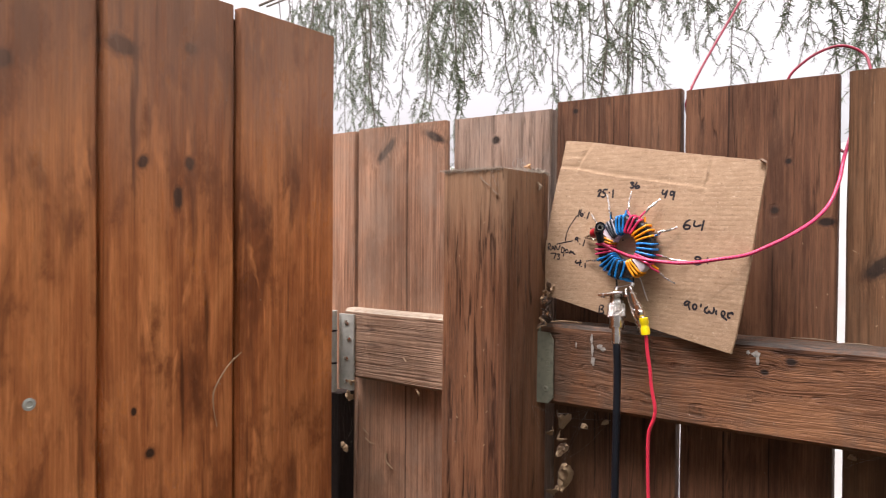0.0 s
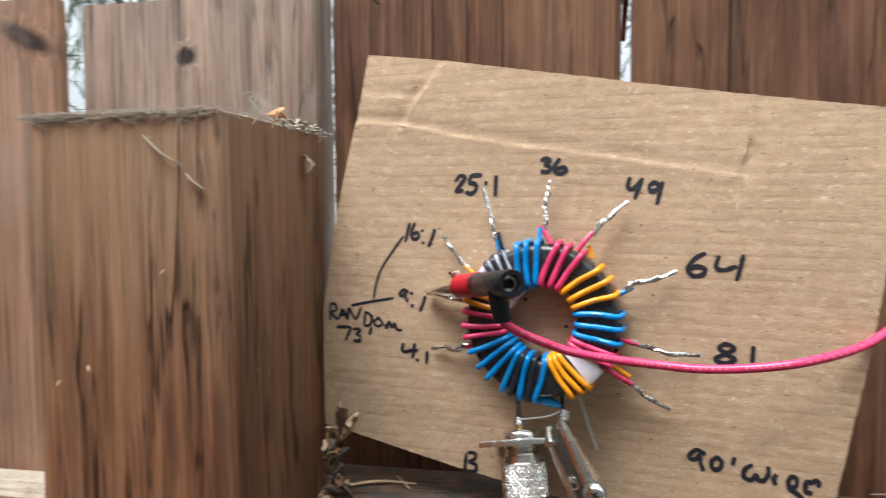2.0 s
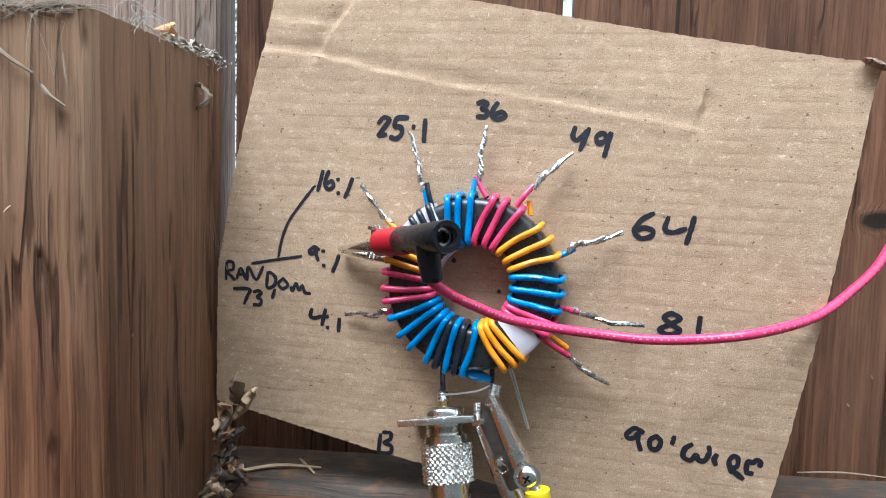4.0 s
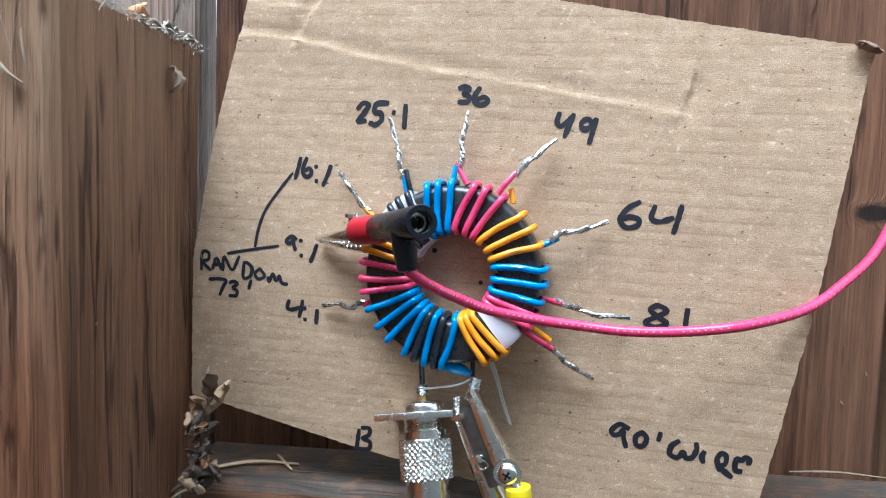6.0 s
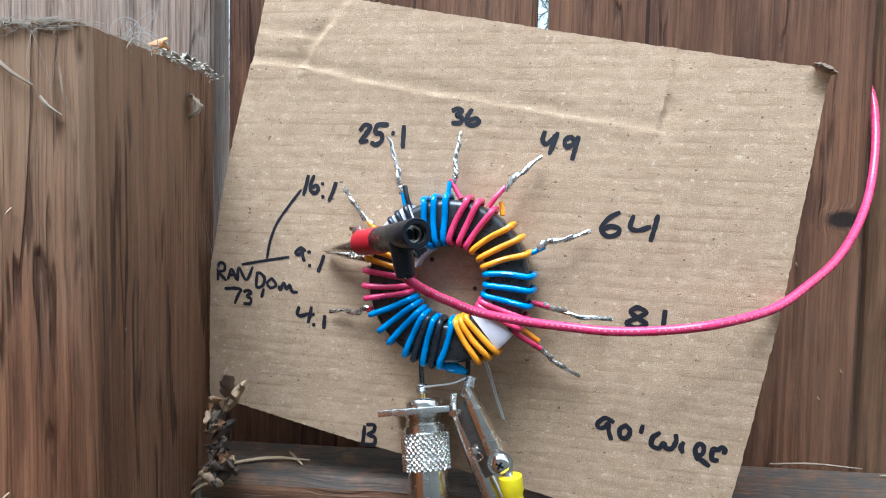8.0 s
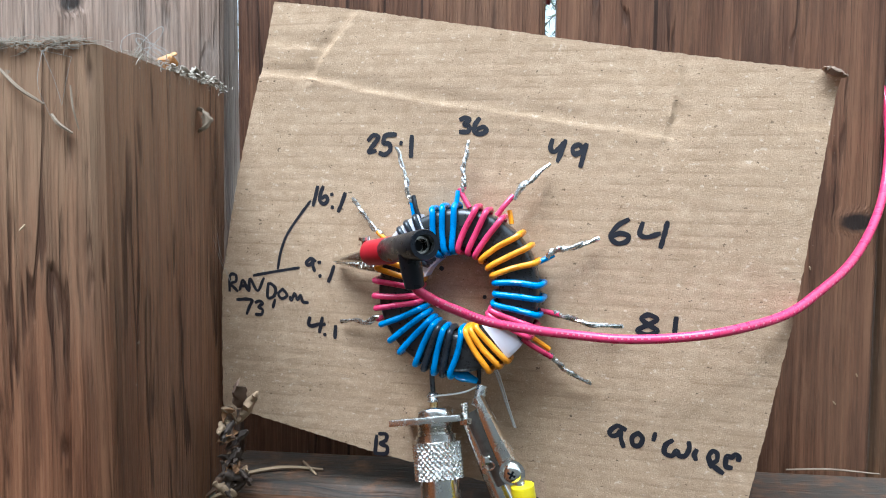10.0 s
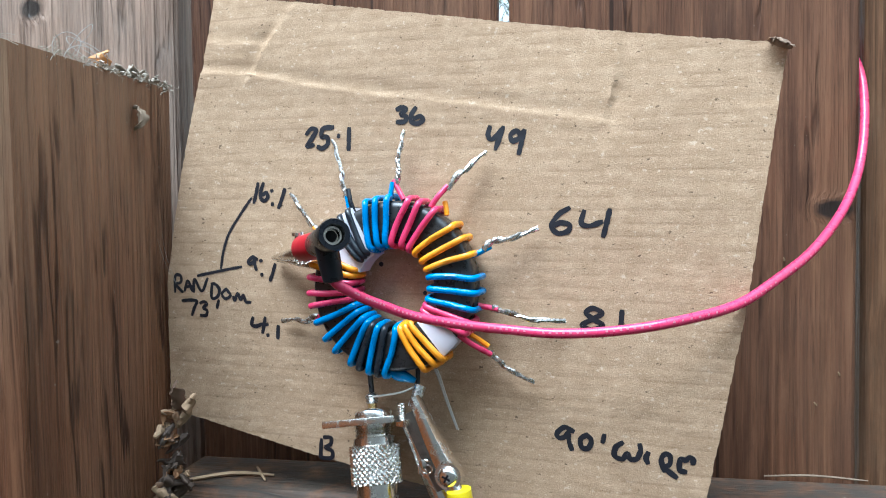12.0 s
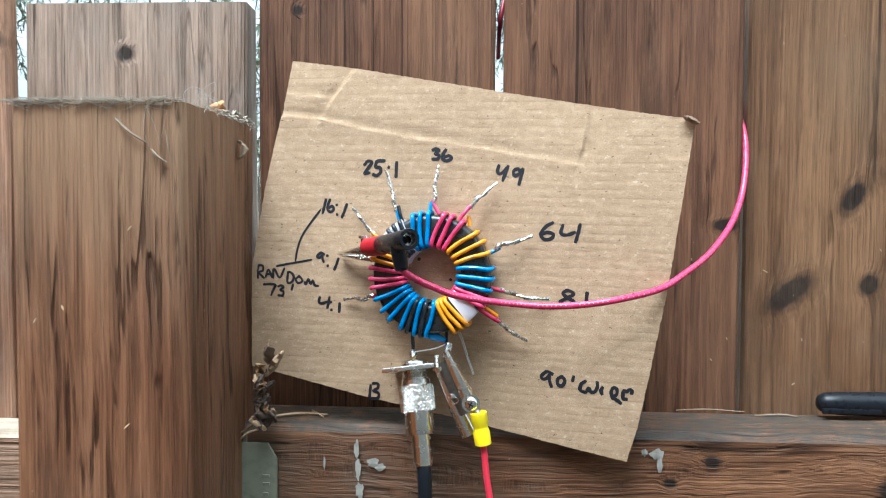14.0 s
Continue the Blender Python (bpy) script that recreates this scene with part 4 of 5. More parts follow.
pigtail([(13.0, -31.0, 6), (14.2, -33.5, 6), (15.9, -38.4, 6), (17.8, -45, 5), (20.5, -53.1, 4)], None, None, 0.0, 0.4, mat_thintin)
part("insulation", tube_bm([C(-3.5, -29.5, 11), C(0, -32.4, 11.5), C(3.5, -33.2, 11.5), C(7.2, -34.6, 11)], [0.001 + 0.0011 * math.sin(math.pi * min(1, i / 15)) for i in range(16)], 10, 5), mat_blue, toroid, "blue wire end bent over")
part("insulation", tube_bm([C(-9.8, -29, 11), C(-10.2, -33, 10.5), C(-10.1, -37, 10), C(-9.8, -41.2, 9.6)], 0.00098, 9, 5), mat_black, toroid)
part("insulation", tube_bm([C(6.8, -28.5, 8), C(7.3, -32, 8.5), C(7.5, -36, 9.5)], 0.00085, 9, 5), mat_black, toroid)
part("bare_wire", tube_bm([C(-9.6, -41.2, 11.5), C(-4, -40.0, 12.5), C(3, -38.4, 12.5), C(8.1, -36.0, 11)], 0.00036, 7, 6), mat_thintin, toroid, "thin bare copper link")

# ---- coaxial connector with its cable ----
conn = thing("coax_connector", C(-2, -97, 18), "nickel-plated coaxial connector with a black cable", "connector")
CB = C(-9.2, -46.0, 11)
axis_dir = (C(-1.2, -96, 24) - CB).normalized()


def along(mm):
    return CB + axis_dir * mm * 0.001


def ring_part(name, stops, label="", mat=mat_nickel, sides=40):
    part(name, lathe_bm([((h - stops[0][0]) * 0.001, r * 0.001) for h, r in stops], along(stops[0][0]), axis_dir, sides), mat, conn, label)


part("solder_joint", tube_bm([along(-6.2), along(-4.8), along(-3.4), along(-2.2)], [0.0011, 0.0018, 0.0023, 0.0025, 0.0024, 0.0021, 0.0022, 0.0023, 0.0020, 0.0017], 12, 3), mat_tin, conn, "lump of grey solder")
ring_part("centre_pin", [(-4.2, 1.3), (-4.0, 1.6), (0.8, 1.6)], "brass centre pin", mat_brass, 18)
ring_part("rim", [(-0.6, 3.0), (-0.4, 5.6), (0.2, 6.7), (1.0, 7.1), (3.0, 7.1), (3.2, 6.6)], "rounded rear rim")
fx = (CU - axis_dir * CU.dot(axis_dir)).normalized()
fy = axis_dir.cross(fx)
turn = Matrix((CU, -CN, CV)).transposed().to_4x4()
part("flange", block(Matrix.Translation(along(4.0) - fx * 0.0010) @ Matrix((fx, fy, axis_dir)).transposed().to_4x4(), 0.0266, 0.0250, 0.0024, 0.0005), mat_nickel, conn, "square mounting flange seen edge on")
ring_part("neck", [(5.0, 6.9), (6.2, 6.9), (6.4, 6.4), (7.2, 7.0), (7.4, 6.4), (8.4, 7.0), (9.3, 6.6), (9.6, 7.6), (12.0, 7.7), (12.2, 7.4)], "threaded neck")


def knurl():
    """The coupling ring with a raised diamond pattern."""
    bm = bmesh.new()
    nu, nv, h0, h1, r = 180, 48, 12.0, 25.5, 8.5
    ref = axis_dir.orthogonal().normalized()
    sd_ = axis_dir.cross(ref)
    rows = []
    for j in range(nv + 1):
        row = []
        for i in range(nu):
            a = 2 * math.pi * i / nu
            x, y = i / nu * 28, j / nv * 6.5
            d = abs(((x + y) % 1) - 0.5) + abs(((x - y) % 1) - 0.5)
            rr = r - 0.25 + 1.15 * (min(d, 0.8)) - (0.9 if j in (0, nv) else 0)
            row.append(bm.verts.new(along(h0 + (h1 - h0) * j / nv) + rr * 0.001 * (math.cos(a) * ref + math.sin(a) * sd_)))
        rows.append(row)
    for a, b in zip(rows, rows[1:]):
        for i in range(nu):
            bm.faces.new((a[i], a[(i + 1) % nu], b[(i + 1) % nu], b[i]))
    bm.faces.new(rows[0][::-1])
    bm.faces.new(rows[-1])
    part("knurled_ring", bm, mat_nickel, conn, "diamond-knurled coupling ring", smooth=False)


knurl()
ring_part("barrel", [(25.0, 6.4), (25.2, 7.3), (36.0, 7.3), (36.6, 6.9)], "smooth plated barrel")
ring_part("ferrule", [(36.0, 4.6), (36.2, 5.0), (48.6, 5.0), (48.9, 4.9), (51.5, 4.7), (52.0, 4.2)], "crimped plated ferrule")
end = along(51)
CABLE = [along(48), along(56), end + Vector((0.0012, -0.0005, -0.03)), end + Vector((0.001, -0.001, -0.09)), end + Vector((-0.001, 0.002, -0.22)), end + Vector((-0.004, 0.006, -0.5)), end + Vector((0.01, 0.0, -1.0)),
         end + Vector((0.02, -0.02, -1.42)), Vector((0.02, -0.15, 0.02)), Vector((0.25, -0.5, 0.012)), Vector((0.9, -0.9, 0.012))]
part("cable", tube_bm(CABLE, 0.0036, 14, 8), mat_coax, conn, "black coaxial cable hanging down")

# ---- alligator clip with the red ground lead ----
clip = thing("alligator_clip", C(20, -83, 18), "steel alligator clip biting the connector", "clip")
A0, A1 = C(8.0, -39, 17), C(22.5, -66.5, 20)


def jaw(p0, p1, w0, w1, h0, h1, lift, name, curl=0.0, teeth=0):
    """A folded sheet-metal arm between two points: a channel with rolled edges."""
    d = (p1 - p0).normalized()
    s = d.cross(CN).normalized()
    up = s.cross(d).normalized() * (1 if s.cross(d).dot(CN) > 0 else -1)
    bm = bmesh.new()
    rows = []
    L = (p1 - p0).length
    n = 22
    for i in range(n + 1):
        t = i / n
        w = (w0 + (w1 - w0) * t) * 0.001
        h = (h0 + (h1 - h0) * t) * 0.001
        c = p0 + d * L * t + up * (lift * 0.001 * math.sin(math.pi * t) + curl * 0.001 * t * t)
        tooth = 0.0006 if teeth and i < teeth and i % 2 else 0.0
        sec = [(-w, -h + tooth), (-w, -h * 0.3), (-w * 0.75, 0), (0, 0.0006), (w * 0.75, 0), (w, -h * 0.3), (w, -h + tooth)]
        inner = [(x * 0.82, y - 0.0005) for x, y in sec[::-1]]
        rows.append([bm.verts.new(c + s * x + up * y) for x, y in sec + inner])
    m = len(rows[0])
    for a, b in zip(rows, rows[1:]):
        for k in range(m):
            bm.faces.new((a[k], a[(k + 1) % m], b[(k + 1) % m], b[k]))
    bm.faces.new(rows[0])
    bm.faces.new(rows[-1][::-1])
    bmesh.ops.recalc_face_normals(bm, faces=bm.faces)
    return part(name, bm, mat_nickel, clip)


jaw(A0, A1, 1.9, 3.9, 3.6, 5.4, 1.4, "upper_arm", teeth=9)
# toothed plate added; its dark colour stands in for shade between the arms
dark_jaw = jaw(C(5.0, -45.5, 14.5), C(18.5, -70.5, 15.5), 2.7, 3.6, 4.2, 4.8, 0.4, "inner_jaw", teeth=16)
dark_jaw.data.materials[0] = mat_darksteel
jaw(C(3.5, -49.5, 11), C(19.5, -83, 12), 2.6, 4.2, 3.4, 4.2, 0.6, "lower_arm", teeth=9)
part("tip", tube_bm([C(9.2, -36.0, 12), C(8.4, -40.5, 14), C(7.6, -43, 15)], 0.0021, 12, 4), mat_tin, clip, "soldered grey tip")
part("spring", tube_bm([P2 for P2 in [C(11.5 + 2.4 * math.cos(k * 0.9) + k * 0.05, -61 + 2.0 * math.sin(k * 0.9) - k * 0.12, 12 + 0.25 * k) for k in range(26)]], 0.00035, 6, 3), mat_nickel, clip, "coiled steel spring")
part("rivet", lathe_bm([(0, 0.0016), (0.0008, 0.0015), (0.0012, 0.0008)], C(11.8, -61.5, 17.5), CN, 14), mat_nickel, clip)
part("side_bolt", tube_bm([C(3.2, -41.5, 15), C(3.6, -47.5, 15)], [0.0013 + (0.00022 if k % 2 else 0) for k in range(13)], 12, 12), mat_nickel, clip, "small threaded bolt")
part("nut", lathe_bm([(0, 0.0026), (0.0022, 0.0026)], C(3.6, -47.2, 15), (0, 0, -1), 6), mat_nickel, clip, smooth=False)

lead = thing("ground_lead", C(28, -90, 20), "red wire with a yellow crimp terminal", "wire")
Y0, Y1 = C(25.4, -67.5, 21.5), C(28.2, -83.6, 21.5)
yd = (Y1 - Y0).normalized()
part("ring_terminal", lathe_bm([(0, 0.0046), (0.0009, 0.0046)], C(22.0, -63.4, 21.6), CN, 20), mat_nickel, lead, "flat tinned ring terminal")
part("terminal_neck", tube_bm([C(23.6, -66.6, 20.6), C(24.4, -68, 21.0), C(25.6, -70, 21.5)], 0.0022, 10, 4), mat_nickel, lead)
scr = part("screw", lathe_bm([(0, 0.0031), (0.0008, 0.0033), (0.0016, 0.0028), (0.0020, 0.0017)], C(22.0, -63.4, 22.5), CN, 20), mat_nickel, lead, "cross-headed screw")
for a in (25, 115):
    part("slot", block(Matrix.Translation(C(22.0, -63.4, 24.5)) @ turn @ pose(0, 0, 0, 0, a, 0), 0.0030, 0.0003, 0.0007, 0), mat_plugblack, scr)
part("sleeve", lathe_bm([(0, 0.0036), (0.0003, 0.0042), (0.0055, 0.0042), (0.0066, 0.0036), (0.0085, 0.0037), (0.0100, 0.0042), (0.0160, 0.0041), (0.0163, 0.0034)], Y0, yd, 26), mat_yellow, lead, "yellow vinyl crimp sleeve")
part("wire", tube_bm([C(27.6, -80, 21.5), C(28.6, -87, 21.5), C(30.0, -100, 21.5), C(32.5, -116, 21), C(34.5, -134, 21), C(38.0, -152, 20.5), C(36.5, -163, 20.5), C(32.0, -176, 20.5), C(31.0, -200, 20), C(32, -260, 18),
                      C(38, -500, 10), C(30, -1000, 15), C(45, -1500, 40), C(60, -1650, 90), C(200, -1660, 300)], 0.00165, 12, 8), mat_redwire, lead, "red insulated wire hanging down")

# ---- test lead: plug, clip jaw and the pink wire ----
plug = thing("test_lead", C(-15, 0, 20), "pink wire with a black and red plug", "test lead")
b0, b1 = C(-23.2, 14.0, 24), C(-1.2, 18.2, 57)
bd = (b1 - b0).normalized()
bl = (b1 - b0).length
part("plug_body", lathe_bm([(0, 0.0040), (0.001, 0.0045), (bl * 0.5, 0.0046), (bl - 0.001, 0.0049), (bl, 0.0046), (bl, 0.0032), (bl - 0.016, 0.0029)], b0, bd, 30), mat_plugblack, plug, "black plug body with an open socket")
part("socket", lathe_bm([(0, 0.0028), (0.0048, 0.0028), (0.0048, 0.0021), (0.0002, 0.0021)], b0 + bd * (bl - 0.0085), bd, 22), mat_nickel, plug, "metal socket in the plug")
part("socket_floor", lathe_bm([(0, 0.0019), (0.0007, 0.0018)], b0 + bd * (bl - 0.0079), bd, 18), mat_plugblack, plug, "dark bottom of the socket")
part("stem", lathe_bm([(0, 0.0038), (0.006, 0.0036), (0.0115, 0.0032), (0.0120, 0.0026)], C(-9.6, 15.0, 45.5), (C(-7.7, 3.2, 44.5) - C(-9.6, 15.0, 45.5)), 22), mat_plugblack, plug, "black strain relief stem")
part("red_sleeve", lathe_bm([(0, 0.0036), (0.0008, 0.0047), (0.0140, 0.0049), (0.0152, 0.0044)], C(-33.0, 12.2, 16.5), (b0 - C(-32.8, 12.4, 17)), 26), mat_redplastic, plug, "red plastic collar")
save_clip = clip
clip = plug
jaw(C(-52.0, 8.2, 5), C(-33.0, 11.2, 15.5), 0.8, 2.6, 1.4, 2.8, 0.8, "upper_jaw", teeth=12)
jaw(C(-51.5, 7.4, 3), C(-33.0, 6.4, 8), 0.8, 2.3, 1.4, 2.4, 0.4, "lower_jaw", teeth=12)
clip = save_clip
part("clip_screw", lathe_bm([(0, 0.0012), (0.004, 0.0012), (0.0042, 0.0024), (0.0054, 0.0022)], C(-35.5, 13, 14), CV + CN * 0.2, 14), mat_nickel, plug)
part("clip_spring", tube_bm([C(-40 + 0.28 * k, 8 + 1.9 * math.sin(k * 1.1), 9.5 + 1.9 * math.cos(k * 1.1)) for k in range(22)], 0.00035, 6, 3), mat_nickel, plug)
WIRE = [C(-8.2, 5.0, 44.6), C(-6.6, 2.2, 43.6), C(-1.2, -1.8, 39.5), C(4.5, -5.0, 35), C(13.2, -9.2, 28.5), C(26.9, -12.2, 23), C(42, -13.9, 20), C(58.2, -14.6, 20), C(75.8, -13.4, 19), C(93.0, -10.4, 17.5),
        Vector((0.0790, -0.0690, 1.6663)), Vector((0.0940, -0.0595, 1.6737)), Vector((0.1100, -0.0468, 1.6835)), Vector((0.1268, -0.0270, 1.6980)), Vector((0.1375, -0.0120, 1.7145)), Vector((0.1430, -0.0015, 1.735)),
        Vector((0.1446, 0.008, 1.753)), Vector((0.1462, 0.03, 1.772)), Vector((0.15, 0.06, 1.80))]
part("wire", tube_bm(WIRE, 0.00165, 14, 8), mat_pink, plug, "pink insulated hook-up wire")

# ---- antenna wire over the fence ----
ant = thing("antenna_wire", (0.1, 0.05, 1.8), "weathered red wire looped over the fence top", "wire")
part("wire_loop", tube_bm([(0.1462, 0.030, 1.772), (0.14, 0.040, 1.765), (0.115, 0.05, 1.79), (0.090, 0.045, 1.833), (0.106, 0.05, 1.858), (0.133, 0.055, 1.869), (0.155, 0.055, 1.858), (0.163, 0.045, 1.834), (0.177, 0.04, 1.79)], 0.0014, 10, 8), mat_darkred, ant, "thin red loop of wire")
part("wire_run", tube_bm([(0.001, 0.030, 1.80), (0.0012, 0.012, 1.812), (0.003, 0.010, 1.826), (0.012, 0.03, 1.862), (0.045, 0.09, 1.96), (0.12, 0.22, 2.18), (0.35, 0.6, 2.8), (0.9, 1.4, 4.0)], 0.0014, 10, 8), mat_darkred, ant, "red wire rising towards the tree")

# ---- felt pen on the rail ----
pen = thing("marker_pen", (0.235, -0.01, 1.588), "black felt marker pen with a white barrel", "marker")
pa, pb = Vector((0.1835, -0.0095, 1.5962)), Vector((0.3200, -0.0105, 1.5955))
pd = pb - pa
part("cap", lathe_bm([(0, 0.0022), (0.001, 0.0042), (0.004, 0.0058), (0.012, 0.0066), (0.050, 0.0072), (0.0505, 0.0066)], pa, pd, 26), mat_plugblack, pen, "black cap")
part("clip", block(Matrix.Translation(pa + Vector((0.016, -0.0064, -0.003))), 0.032, 0.0022, 0.003, 0.0007), mat_plugblack, pen)
part("barrel", lathe_bm([(0, 0.0062), (0.070, 0.0062), (0.078, 0.0052), (0.080, 0.004)], pa + pd.normalized() * 0.0505, pd, 26), mat_penwhite, pen, "white barrel")
part("stripe", lathe_bm([(0, 0.00628), (0.020, 0.00628)], pa + pd.normalized() * 0.078, pd, 26), mat_redplastic, pen, "red printed band")

mat_print = plain("pale_pink_print", (0.74, 0.27, 0.36, 1), 0.5, vary=0.4)
# printed marks along the pink wire, too small to read
bm = bmesh.new()
line = spline(WIRE, 8)
rng = random.Random(5)
for i in range(14, 100):
    if i % 9 in (7, 8) or i >= len(line) - 45:
        continue
    p, d = line[i], (line[i + 1] - line[i]).normalized()
    upv = (CV - d * CV.dot(d)).normalized()
    facing = d.cross(upv) if d.cross(upv).dot(CN) > 0 else upv.cross(d)
    c = p + facing * 0.00158 + upv * 0.0004
    q = [bm.verts.new(c + d * a * 0.0004 * rng.uniform(0.6, 1.2) + upv * b * 0.00030 + facing * 0.00016) for a, b in ((-1, -1), (1, -1), (1, 1), (-1, 1))]
    bm.faces.new(q)
part("printed_stripe", bm, mat_print, plug, "faint white printed marks")

# ---- paint smears on the rail ----
def smear(x, z, w, h, seed, y=-0.0468):
    bm = bmesh.new()
    n = 40
    ring = []
    for k in range(n):
        a = 2 * math.pi * k / n
        r = 1 + 0.45 * noise.noise((math.cos(a) * 1.5 + seed, math.sin(a) * 1.5, seed)) + 0.28 * noise.noise((math.cos(a) * 4 + seed, math.sin(a) * 4, seed + 5))
        ring.append(bm.verts.new((x + w * r * math.cos(a), y + 0.0002 * math.sin(a * 3), z + h * r * math.sin(a))))
    mid = bm.verts.new((x, y - 0.0004, z))
    for k in range(n):
        bm.faces.new((ring[k], ring[(k + 1) % n], mid))
    bmesh.ops.recalc_face_normals(bm, faces=bm.faces)
    part("paint_smear", bm, mat_paint, fence, "dried white paint smear")


for args in ((-0.0745, 1.5755, 0.0013, 0.0045, 1), (-0.0738, 1.565, 0.0014, 0.006, 2), (-0.0728, 1.553, 0.0022, 0.0045, 3), (-0.0655, 1.5685, 0.0035, 0.0022, 4), (-0.062, 1.566, 0.0028, 0.0018, 5),
             (0.0850, 1.5765, 0.0036, 0.0028, 6), (0.0862, 1.571, 0.0016, 0.004, 7), (0.078, 1.5775, 0.0016, 0.002, 8), (-0.092, 1.568, 0.0006, 0.004, 9)):
    smear(*args)

# ---- litter caught on the fence ----
def dry_leaf(place, size, tilt, seed, mat=mat_leaf, label="curled dry brown leaf caught on the fence", aspect=0.5):
    """A crumpled leaf: pointed outline, folded along its rib and curled."""
    bm = bmesh.new()
    n, w = 10, 6
    rot = Euler([radians(a) for a in tilt]).to_matrix()
    rows = []
    for i in range(n + 1):
        s_ = i / n
        half = aspect * math.sin(math.pi * min(1, s_ * 0.94 + 0.03)) ** 0.7 * 0.5
        row = []
        for j in range(w + 1):
            t_ = j / w * 2 - 1
            x = t_ * half
            zz = s_ - 0.5
            y = 0.55 * abs(t_) ** 1.5 * half * 2 + 0.2 * math.sin(s_ * 3.0 + seed) + 0.22 * noise.noise((x * 7, zz * 6, seed))
            row.append(bm.verts.new(Vector(place) + rot @ (Vector((x + 0.08 * noise.noise((zz * 4, seed, 2)), y, zz)) * size)))
        rows.append(row)
    for a, b in zip(rows, rows[1:]):
        for k in range(w):
            bm.faces.new((a[k], a[k + 1], b[k + 1], b[k]))
    ob = part("dry_leaf", bm, mat)
    sol = ob.modifiers.new("thickness", "SOLIDIFY")
    sol.thickness = 0.0004
    return tagged(ob, label, "leaf", "dry litter on the fence")


mat_paperleaf = plain("tan_dry_leaf", (0.40, 0.265, 0.155, 1), 0.8, vary=0.6, scale=160, bump=0.5)
mat_rustleaf = plain("rust_dry_leaf", (0.30, 0.155, 0.070, 1), 0.8, vary=0.6, scale=160, bump=0.5)
mat_darkleaf = plain("dark_dry_leaf", (0.085, 0.055, 0.038, 1), 0.8, vary=0.6, scale=160, bump=0.5)
litter = random.Random(8)
for k in range(26):
    f = (k / 25) ** 1.5
    place = (-0.1265 + 0.010 * (1 - f) * litter.uniform(0, 1.2) + 0.003 * f, -0.055 - litter.uniform(0, 0.006), 1.5935 + 0.029 * f + litter.uniform(-0.002, 0.002))
    dry_leaf(place, litter.uniform(0.006, 0.013), (litter.uniform(-70, 70), litter.uniform(-80, 80), litter.uniform(-90, 90)), 40 + k, litter.choice((mat_leaf, mat_paperleaf, mat_rustleaf, mat_darkleaf, mat_darkleaf)),
             "torn dry leaf scrap wedged between post and cardboard", litter.uniform(0.22, 0.6))
dry_leaf((-0.1155, -0.0585, 1.6235), 0.019, (5, 32, 10), 71, mat_paperleaf, "long tan dry leaf wedged beside the cardboard", 0.22)
dry_leaf((-0.1190, -0.0590, 1.6290), 0.014, (10, 20, -25), 72, mat_leaf, "curled dry brown leaf caught on the fence", 0.5)
for place, size, tilt, seed, asp in [((-0.116, -0.033, 1.478), 0.020, (60, 10, 0), 5, 0.9), ((-0.113, -0.034, 1.448), 0.018, (10, 50, 30), 6, 0.6), ((-0.110, -0.035, 1.4195), 0.034, (0, 12, 20), 7, 0.5),
                                     ((-0.122, -0.033, 1.401), 0.022, (30, -20, 50), 8, 0.6), ((-0.119, -0.034, 1.459), 0.014, (50, 40, 0), 13, 0.8), ((-0.125, -0.033, 1.466), 0.013, (20, -40, 60), 14, 0.8)]:
    dry_leaf(place, size, tilt, seed, mat_chip, "pale papery husk caught in cobweb under the rail", asp)
for place, size, tilt, seed, asp in [((-0.4005, -0.066, 1.474), 0.022, (20, 30, 0), 15, 0.5), ((-0.4100, -0.064, 1.405), 0.016, (20, -30, 0), 16, 0.6), ((-0.398, -0.064, 1.488), 0.014, (60, 10, 30), 17, 0.8)]:
    dry_leaf(place, size, tilt, seed, mat_chip, "pale dry husk hanging beside the hinge", asp)
dry_leaf((-0.4015, -0.118, 1.512), 0.016, (0, 20, 90), 18, mat_chip, "small pale husk stuck to the gate edge", 0.7)
dry_leaf((-0.1352, -0.0560, 1.7345), 0.010, (5, -12, -90), 19, mat_stalk, "small pale leaf stuck to the post", 0.55)


def chip(points, r, name="wood_chip", mat=mat_chip, label="pale dry stalk bit lying on the wood", category="wood chip"):
    pts = spline(points, 5)
    bm = bmesh.new()
    m = len(pts) - 1
    tube(bm, pts, [r * (0.45 + 0.55 * math.sin(math.pi * min(1, 0.15 + i / m * 0.8))) for i in range(m + 1)], 5)
    return tagged(part(name, bm, mat), label, category, "dry litter on the fence")


chip([(0.106, -0.004, 1.5888), (0.125, -0.003, 1.5894), (0.145, -0.004, 1.5886)], 0.0005, mat=mat_stalk)
chip([(0.148, -0.012, 1.5888), (0.163, -0.010, 1.5892), (0.172, -0.011, 1.5886)], 0.0005, mat=mat_stalk)
chip([(-0.13, -0.040, 1.5888), (-0.112, -0.030, 1.5895), (-0.094, -0.028, 1.5888)], 0.0009)
chip([(-0.139, -0.050, 1.582), (-0.130, -0.049, 1.589), (-0.122, -0.046, 1.594)], 0.0009, mat=mat_leaf)
chip([(-0.141, -0.052, 1.577), (-0.133, -0.050, 1.584), (-0.126, -0.048, 1.586)], 0.0007)
chip([(-0.105, -0.02, 1.5888), (-0.095, -0.035, 1.5892)], 0.0007)
chip([(-0.361, -0.0365, 1.40), (-0.360, -0.038, 1.390), (-0.350, -0.0375, 1.382)], 0.0011)
chip([(-0.398, -0.0365, 1.413), (-0.388, -0.038, 1.409), (-0.380, -0.0365, 1.409)], 0.0009)
